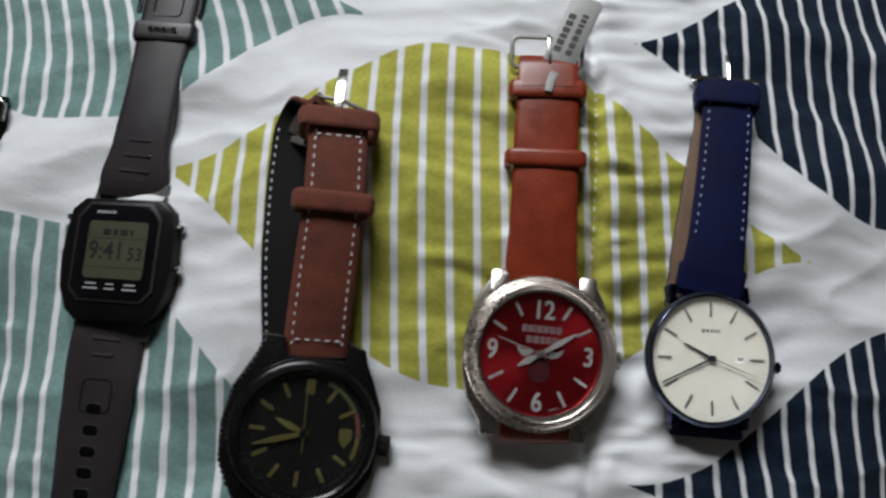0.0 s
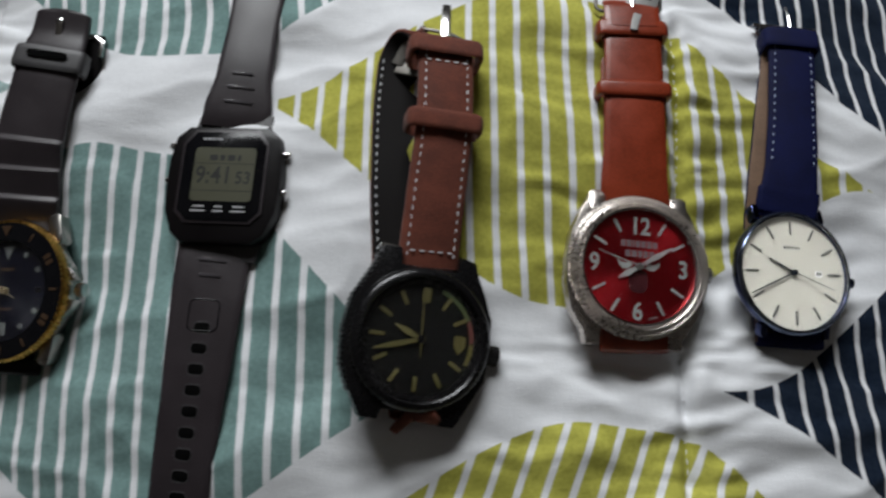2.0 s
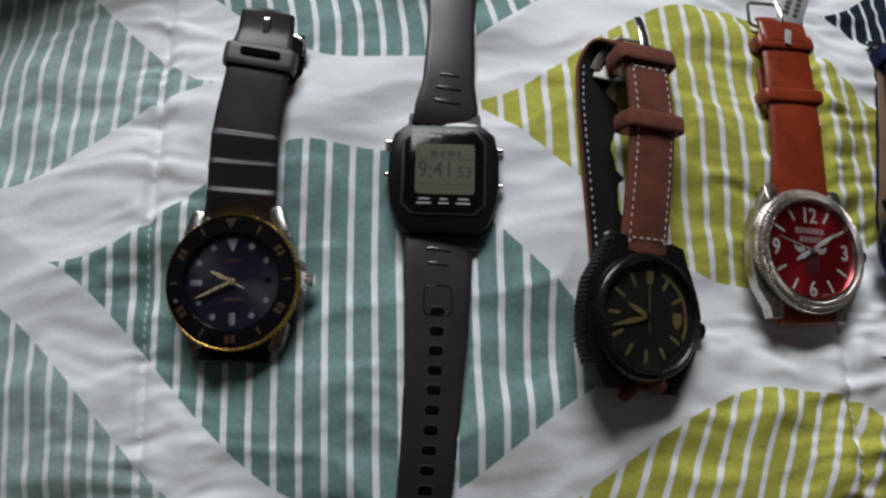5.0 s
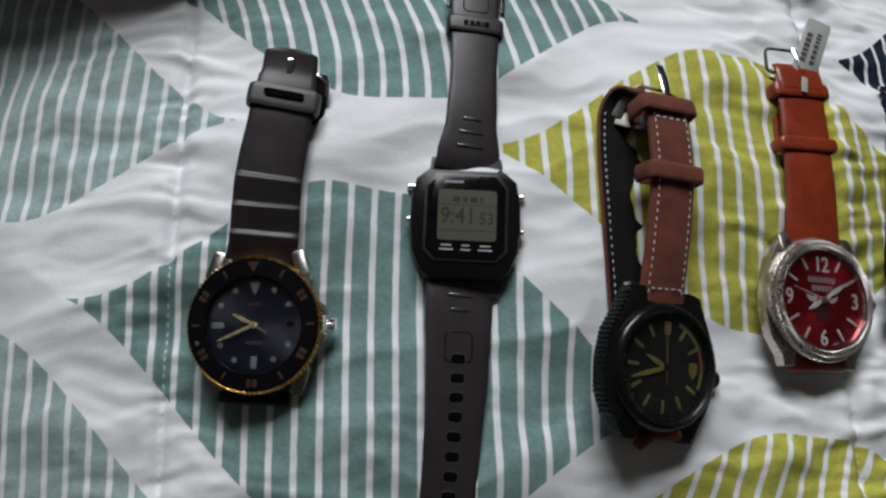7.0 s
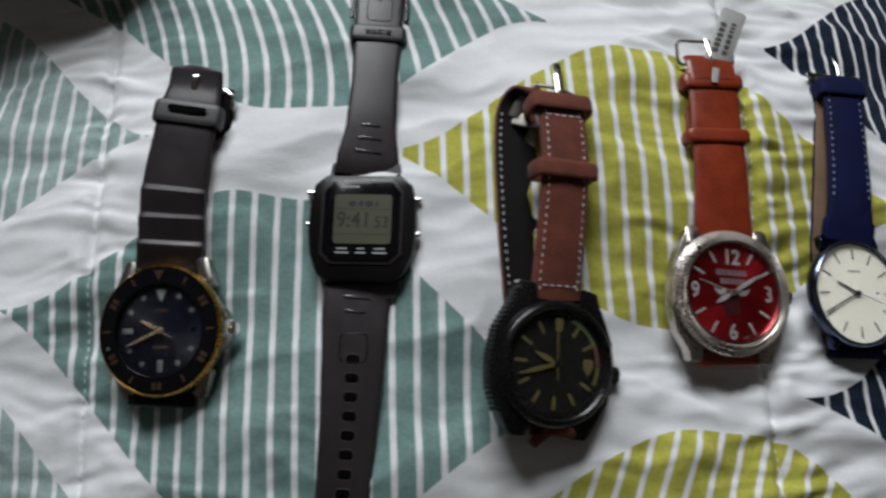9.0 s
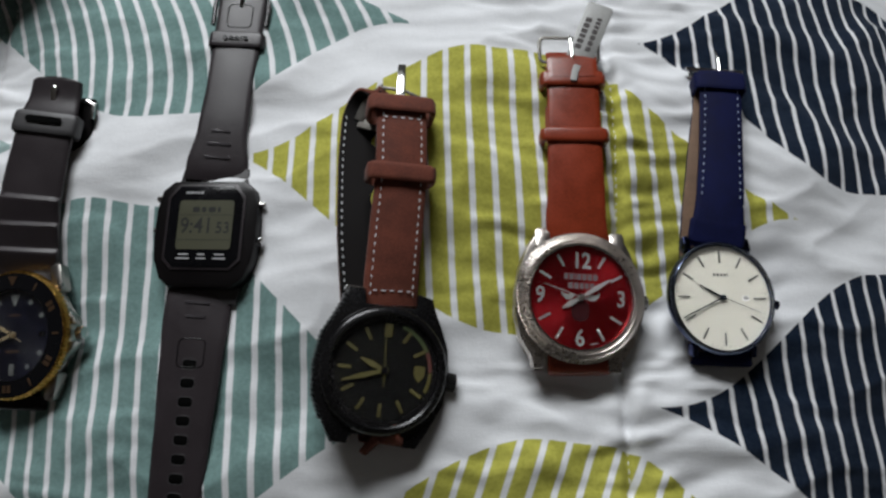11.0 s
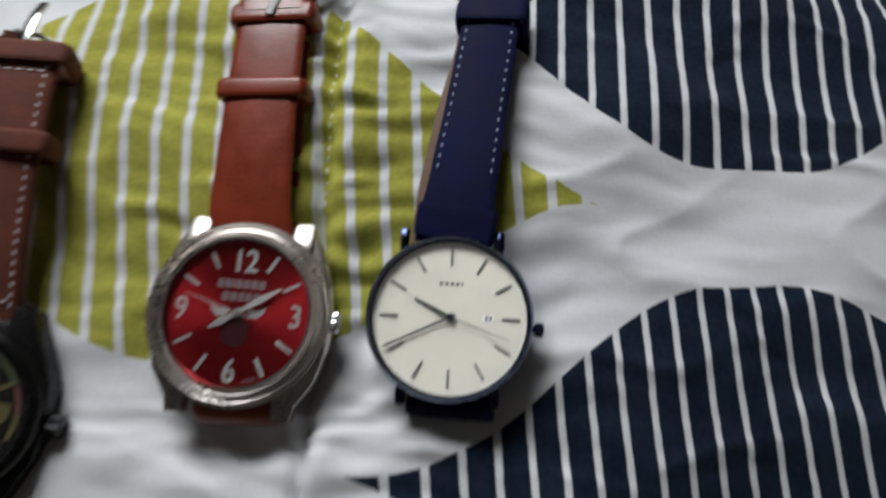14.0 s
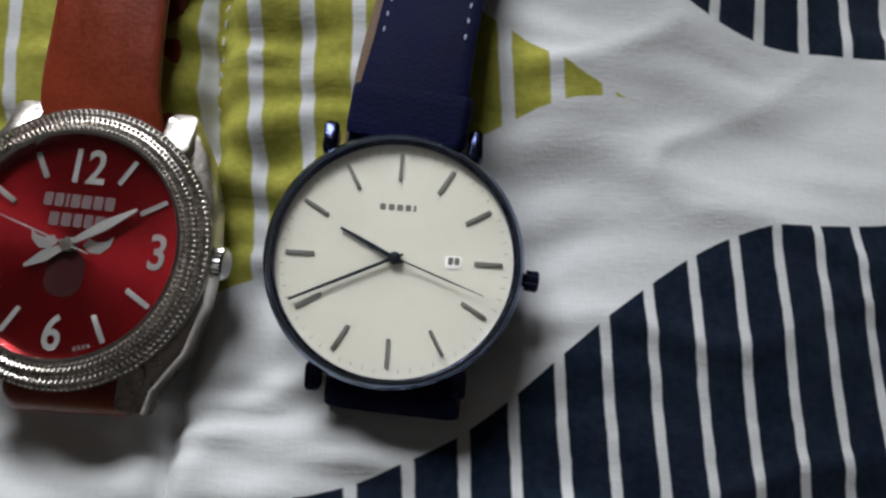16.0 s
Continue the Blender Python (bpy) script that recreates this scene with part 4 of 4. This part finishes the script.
# --- digital watch, strap open ---
def digital_watch():
    c, R = seat(-110.3, -5.9, 14.4, 8.45)
    w = thing("digital_watch", *c, "black resin digital watch with its strap lying open on the quilt", "watch", GROUP)
    H = R @ Matrix.Rotation(radians(-3.6), 4, "Z")
    body = [(-13.6, 19.4), (-17.8, 15.8), (-19.3, 8), (-19.5, -2), (-18.6, -10), (-15.8, -17), (-11.8, -20.2), (11.8, -20.2), (15.8, -17), (18.6, -10), (19.5, -2), (19.3, 8), (17.8, 15.8), (13.6, 19.4)][::-1]
    case = part("case", prism(bmesh.new(), body, 0, 7.6, H, 1.4), "resin", w, "black resin case")
    for sy in (1, -1):
        sh = [(-12.6, sy * 25.0), (-13.8, sy * 19.0), (13.8, sy * 19.0), (12.6, sy * 25.0)]
        part("shoulder", prism(bmesh.new(), sh[::-1] if sy < 0 else sh[::-1][::-1], 0.8, 5.4, H @ Matrix.Rotation(radians(-5 * sy), 4, "X"), 0.6), "lightened_resin", case, "black resin shoulder above the strap, greyed for its highlight")
    face = [(-13.8, -9.5), (-13.8, 12.5), (-10.2, 17.0), (10.2, 17.0), (13.8, 12.5), (13.8, -9.5), (10.4, -13.0), (-10.4, -13.0)][::-1]
    rim = part("face_rim", prism(bmesh.new(), [(x * 1.07, (y - 2) * 1.06 + 2) for x, y in face], 7.4, 8.2, H, 0.35), "resin_matt", case)
    plate = part("face_plate", prism(bmesh.new(), face, 8.0, 8.45, H, 0.12), "gloss_black", w, "glossy black face")
    lcd = part("display", prism(bmesh.new(), rounded(20.6, 18.2, 1.2, 3, 0.4, 2.6), 8.3, 8.5, H), "lcd", plate, "grey-green liquid crystal display")
    for text, size, x, y in (("9", 8.2, -7.3, 2.0), (":", 8.2, -4.7, 2.0), ("4", 8.2, -2.0, 2.0), ("1", 8.2, 1.7, 2.0), ("5", 5.8, 5.8, 1.3), ("3", 5.8, 8.6, 1.3)):
        part("colon" if text == ":" else "digit", words(text, size, H @ shift(x, y, 8.52) @ Matrix.Diagonal((0.86, 1, 1, 1)), 0.02, 0.12), "lcd_dark", lcd)
    part("small_print", bars([2.6, 1.6, 2.6, 1.0], 2.0, 0.9, H @ shift(0.5, 8.2, 8.5), 0.03), "lcd_dark", lcd)
    part("display_line", bars([20.5], 0.22, 0, H @ shift(0, 6.2, 8.5), 0.03), "lcd_dark", lcd)
    part("display_line", bars([20.5], 0.22, 0, H @ shift(0, -3.0, 8.5), 0.03), "lcd_dark", lcd)
    part("face_print", bars([1.2, 1.2, 1.2, 0.6, 1.2], 0.8, 0.3, H @ shift(-4.6, 14.6, 8.46)), "label_white", plate)
    for x, wid in ((-6.6, 6.2), (0.1, 4.4), (6.9, 6.2)):
        part("face_print", bars([wid * 0.8], 0.5, 0, H @ shift(x, -9.8, 8.46)), "label_white", plate)
        part("face_print", bars([wid * 0.6], 0.5, 0, H @ shift(x, -8.3, 8.46)), "label_white", plate)
    for sx, y in ((-1, 13.2), (-1, 1.2), (1, 11.0), (1, -2.0)):
        bm = bmesh.new()
        lathe(bm, [(0, 0), (1.25, 0), (1.25, 2.2), (0.9, 2.6), (0, 2.6)], H @ shift(sx * 18.3, y, 4.4) @ Matrix.Rotation(radians(90 * sx), 4, "Y"), 20)
        part("button", bm, "steel", w, "small steel push button")
    up = Ribbon(local([tuple(Vector(c) + H @ Vector((0, 21, 2.4))), (-107.9, 21, 14.9), (-106.6, 34, 17.9), (-105.2, 52, 20.0), (-103.9, 70, 21.6), (-102.6, 92, 23.6)], c), [24.2, 23.0, 18.8, 17.6, 18.4, 19.0], 2.5, (1, -0.06, 0))
    strap = part("upper_strap", up.mesh(0.25), "resin_matt", w)
    for d, wid in ((8.5, 9.6), (13.6, 9.0), (18.6, 7.0)):
        p, s, n, t, _ = up.at(d)
        part("strap_ridge", block(bmesh.new(), wid, 0.9, 0.5, Matrix.Translation(p + n * 1.3) @ Matrix((s, t, n)).transposed().to_4x4(), 0.4, 0.2), "resin_ridge", strap, "moulded ridge")
    part("keeper", up.loop(58.0, 6.6, 0.9, 0.9, 1.2), "resin_matt", w, "resin keeper with worn lettering")
    p, s, n, t, _ = up.at(58.0)
    part("keeper_mark", bars([1.8, 1.8, 1.6, 0.7, 1.8], 1.4, 0.5, Matrix.Translation(p + n * 3.05) @ Matrix((s, t, n)).transposed().to_4x4()), "gloss_black", w)
    p, s, n, t, _ = up.at(69.0)
    Q = Matrix.Translation(p + n * 1.5) @ Matrix((s, t, n)).transposed().to_4x4()
    part("strap_panel", ring_rect(9.6, 10.5, 0.5, Q), "gloss_black", strap)
    part("buckle", wire([p + s * x + t * y + n * 0.6 for x, y in ((-10.4, -4), (-10.6, 6), (-9.8, 9.5), (9.8, 9.5), (10.6, 6), (10.4, -4))], 0.95, False, 0.8), "black_metal", w, "dark steel buckle")
    part("buckle_tongue", wire([p + t * 4 + n * 1.2, p + t * 8 + n * 2.0, p + t * 13 + n * 1.8], 0.8), "steel", w)
    pts = [(-111.4, -25.5, 0), (-112.4, -36, 0), (-113.3, -54, 0), (-114.9, -76, 0), (-116.9, -98, 0), (-119.0, -120, 0), (-120.8, -138, 0)]
    pts = [(x, y, bed_z(x, y) + 1.1 + max([0.8] + [crease(x + dx, y + dy) for dx in (-9, 0, 9) for dy in (-8, 0, 8)])) for x, y, _ in pts]
    dn = Ribbon(local(pts, c), [24.2, 23.6, 21.8, 19.7, 18.5, 18.0, 17.6], 2.4, (-1, 0.09, 0))
    strap = part("lower_strap", dn.mesh(0.15, 9.0), "resin_matt", w)
    for d, wid in ((4.2, 9.0), (9.2, 7.0)):
        p, s, n, t, _ = dn.at(d)
        part("strap_ridge", block(bmesh.new(), wid, 0.9, 0.5, Matrix.Translation(p + n * 1.2) @ Matrix((s, t, n)).transposed().to_4x4(), 0.4, 0.2), "resin_ridge", strap, "moulded ridge")
    p, s, n, t, _ = dn.at(22.0)
    part("strap_panel", ring_rect(9.4, 10.0, 0.4, Matrix.Translation(p + n * 1.3) @ Matrix((s, t, n)).transposed().to_4x4()), "gloss_black", strap)
    d = 26.0
    while d < dn.run[-1] - 10:
        p, s, n, t, _ = dn.at(d)
        # Black slip laid on the strap for the shade inside a hole.
        hole = part("strap_hole", block(bmesh.new(), 4.8, 3.2, 0.14, Matrix.Translation(p + n * 1.27) @ Matrix((s, t, n)).transposed().to_4x4(), 1.2, 0.03), "hole", strap, "punched oblong hole, its shade drawn as a black slip")
        # Paler rim drawn for the light caught on the hole's edge.
        part("hole_rim", wire([Matrix.Translation(p + n * 1.33) @ Matrix((s, t, n)).transposed().to_4x4() @ Vector((x, y, 0)) for x, y in rounded(5.2, 3.6, 1.3, 3)], 0.15, True, 0.8, 6), "lightened_resin", hole)
        d += 6.4


def ring_rect(w, h, r, m):
    pts = [m @ Vector((x, y, 0)) for x, y in rounded(w, h, 1.8, 4)]
    return wire(pts, r * 0.5, True, 0.6)


M["blue_thread"] = surface("pale_blue_thread", (0.36, 0.42, 0.58), 0.8, vary=0.08)
# Near black that paints the shade inside holes and slots.
M["hole"] = surface("hole_shade", (0.003, 0.003, 0.003), 0.9, 0.0, 0.1, relief=0, spec=0.03)


# --- diving watch: gilt coin-edge bezel ---
def diving_watch():
    c, R = seat(-181.2, -37.4, -5.9, 7.5)
    w = thing("diving_watch", *c, "diving watch with dark blue dial, gilt coin-edge bezel, black resin strap", "watch", GROUP)
    H = R @ Matrix.Rotation(radians(-1.0), 4, "Z") @ Matrix.Diagonal((1.07, 1.07, 1.0, 1.0))
    case = part("case", lathe(bmesh.new(), [(0, 0), (17, 0), (20.5, 1.5), (21.3, 4.0), (21.0, 6.0), (0, 6.0)], H, 96), "brushed", w, "steel case")
    for sx in (-1, 1):
        for sy in (-1, 1):
            lug(sx * 14.2, sy * (18.6 if sy > 0 else 17.2), 4.2, 10.0, 4.4, H @ shift(0, 0, 1.0), "brushed", w, slope=-9 * sy, turn=18 * sx * sy)
    for sy in (-1, 1):
        part("crown_guard", prism(bmesh.new(), [(19.0, sy * 2.6), (22.9, sy * 3.0), (22.2, sy * 5.2), (17.5, sy * 10.0)][::sy], 1.8, 5.6, H, 0.5), "brushed", case)
    bm, rings, cols = bmesh.new(), [], 344
    for r, z, k in ((21.4, 5.6, 1), (22.0, 6.2, 1), (22.1, 8.2, 1), (21.6, 9.0, 1), (21.3, 9.35, 0.3), (21.0, 9.25, 0), (21.0, 5.6, 0)):
        rings.append([bm.verts.new(H @ Vector(((r - 0.55 * k * ((i // 2) % 2)) * math.cos(2 * math.pi * i / cols), (r - 0.55 * k * ((i // 2) % 2)) * math.sin(2 * math.pi * i / cols), z))) for i in range(cols)])
    for a, b in zip(rings, rings[1:] + rings[:1]):
        for i in range(cols):
            bm.faces.new((a[i], a[(i + 1) % cols], b[(i + 1) % cols], b[i]))
    bezel = part("bezel", bm, "gold", w, "gilt coin-edge bezel")
    insert = part("bezel_insert", lathe(bmesh.new(), [(21.0, 9.15), (15.6, 9.7), (15.4, 9.0), (21.0, 8.4)], H, 96, closed=True), "gloss_black", bezel, "glossy black bezel insert")
    for k in range(12):
        if k == 0:
            part("bezel_mark", prism(bmesh.new(), [(-1.9, 19.9), (0, 16.6), (1.9, 19.9)], 9.5, 9.72, H), "gilt_dim", insert, "triangular bezel mark")
        elif k % 2:
            part("bezel_mark", marker(0.75, 3.0, 18.1, 30 * k, 9.42, H, 0.14), "gilt_dim", insert)
        else:
            part("bezel_numeral", bars([1.4, 1.4], 2.7, 0.5, H @ spin(30 * k) @ shift(0, 18.1, 9.42), 0.14), "gilt_dim", insert)
    part("lume_pip", lathe(bmesh.new(), [(0, 9.4), (0.8, 9.4), (0.6, 9.8), (0, 9.9)], H @ spin(252) @ shift(0, 18.6), 16), "lume", insert)
    dial_bm = disc(15.5, -0.3, 0.0)
    dial = part("dial", dial_bm, "navy_dial", w, "dark blue dial")
    dial.matrix_local = H @ shift(0, 0, 0.0075)
    I, z = Matrix(), 0.02
    for k in range(12):
        if k == 0:
            part("hour_marker", prism(bmesh.new(), [(-1.9, 13.6), (0, 9.4), (1.9, 13.6)], z, z + 0.2), "lume", dial)
        elif k in (6, 9):
            part("hour_marker", marker(1.9, 3.9, 11.8, 30 * k, z, I, 0.2), "lume", dial)
        elif k != 3:
            part("hour_marker", lathe(bmesh.new(), [(0, z), (0.9, z), (0.85, z + 0.2), (0, z + 0.22)], spin(30 * k) @ shift(0, 12.6), 20), "lume", dial)
    part("date_window", bars([2.4], 1.8, 0, shift(11.6, 0, z), 0.05), "gloss_black", dial)
    part("brand_mark", bars([0.8, 0.8, 0.8, 0.4, 0.8], 0.8, 0.25, shift(0, 6.6, z)), "gilt_dim", dial)
    part("dial_print", bars([1.6, 1.2, 1.6], 0.6, 0.4, shift(0, -5.6, z)), "gilt_dim", dial)
    for name, length, wid, deg, zz in (("hour_hand", 7.6, 1.4, 297, 0.6), ("minute_hand", 12.6, 1.05, 247, 0.95)):
        part(name, prism(bmesh.new(), hand(length, wid, 1.2, 0.5, 0.9), zz, zz + 0.22, spin(deg), 0.06), "gold_hand", dial)
    part("second_hand", prism(bmesh.new(), hand(5.0, 0.35, 3.6, 0.2), 1.3, 1.4, spin(120)), "gold_hand", dial)
    part("hand_hub", lathe(bmesh.new(), [(0, 0), (1.1, 0), (1.1, 1.4), (0, 1.6)], I, 24), "gold_hand", dial)
    crystal(15.6, 9.3, w, H, 0.2)
    crown(22.4, 2.3, 3.0, 3.8, H, "steel", w)
    top = Ribbon(local([tuple(Vector(c) + H @ Vector((0, 20, 3.0))), (-179.0, -8, 0.4), (-178.5, 3, 5.2), (-177.6, 14, 9.2), (-174.8, 31, 14.4), (-173.2, 42, 16.4), (-172.0, 50, 17.2), (-171.2, 57.5, 19.6)], c), [23.6, 23.6, 23.2, 22.8, 21.8, 21.0, 19.4, 18.6], 3.0, (1, -0.06, 0), steps=26)

    def ridge(f):
        return 1.4 * (f / 0.86) ** 1.2 if f < 0.86 else 1.4 * (1 - f) / 0.14

    def waves(d):
        return 0.0 if d > 31 else ridge((max(0.0, d - 2.0) / 9.67) % 1.0)
    strap = part("upper_strap", top.mesh(0.15, 1.8, waves), "resin_matt", w, "black resin strap with moulded waves")
    part("keeper", top.loop(top.run[-1] - 19.6, 8.6, 1.0, 1.2, 1.0), "lightened_resin", w, "black resin keeper with a slot")
    p, s, n, t, _ = top.at(top.run[-1] - 18.8)
    # Black slip on the keeper for the shade in its slot.
    part("keeper_slot", block(bmesh.new(), 14.0, 2.6, 0.15, Matrix.Translation(p + n * 3.35) @ Matrix((s, t, n)).transposed().to_4x4(), 1.2, 0.03), "hole", w)
    p, s, n, t, _ = top.at(top.run[-1] - 5.5)
    part("buckle_tongue", Ribbon([p + n * 1.6 - t * 4, p + n * 2.4, p + n * 2.2 + t * 1.4], [2.2, 2.3, 2.2], 0.9).mesh(), "steel", w)
    low = Ribbon(local([(-168.4, 52, 13.4), (-169.2, 40, 10.2), (-172.5, 16, 1.0), (-176.5, -12, -9.4), (-179.5, -38, -15.0), (-180.6, -55, -18.4), (-180.8, -60, -18.0), (-180.8, -61.2, -16.4), (-180.8, -58.0, -15.4)], c), [20, 20.5, 22, 23, 23.6, 23.6, 23.6, 23.6, 23.6], 2.6, (1, -0.06, 0))
    part("lower_strap", low.mesh(), "resin", w)
    part("buckle", wire(local([(-182.2, 46.0, 14.6), (-182.0, 49.5, 15.0), (-180, 51.5, 15.2), (-161.5, 50.4, 14.6), (-158.6, 48.2, 14.2), (-158.8, 42.5, 13.2)], c), 1.0, False, 0.8), "steel", w, "steel buckle")


M["gilt_dim"] = surface("dull_gilt_print", (0.055, 0.029, 0.014), 0.5, 0.3, 0.1, relief=0)
M["gold_hand"] = surface("pale_gilt_hand", (0.50, 0.40, 0.24), 0.3, 0.8, 0.05, relief=0)

dress_watch()
sport_watch()
field_watch()
digital_watch()
diving_watch()


# --- a corner of cloth at the head of the bed ---
# Only a corner shows; its unseen bulk is added to shade the quilt.
def cloth():
    bm = bmesh.new()
    bmesh.ops.create_icosphere(bm, subdivisions=5, radius=1.0)
    for v in bm.verts:
        p = v.co.copy()
        k = 1 + 0.22 * noise.noise(p * 2.1 + Vector((3, 1, 7))) + 0.09 * noise.noise(p * 6.0)
        q = [math.copysign(abs(t) ** 0.7, t) for t in p]
        v.co = Vector((q[0] * 92 * k, q[1] * 52 * k, max(q[2], -0.2) * 90 * k))
    ob = part("cloth", bm, "red_cloth", None, "crumpled dark red cloth lying on the quilt")
    ob.location = (-0.264, 0.177, (bed_z(-264, 177) + 6) / 1000)
    tagged(ob, category="cloth")


cloth()
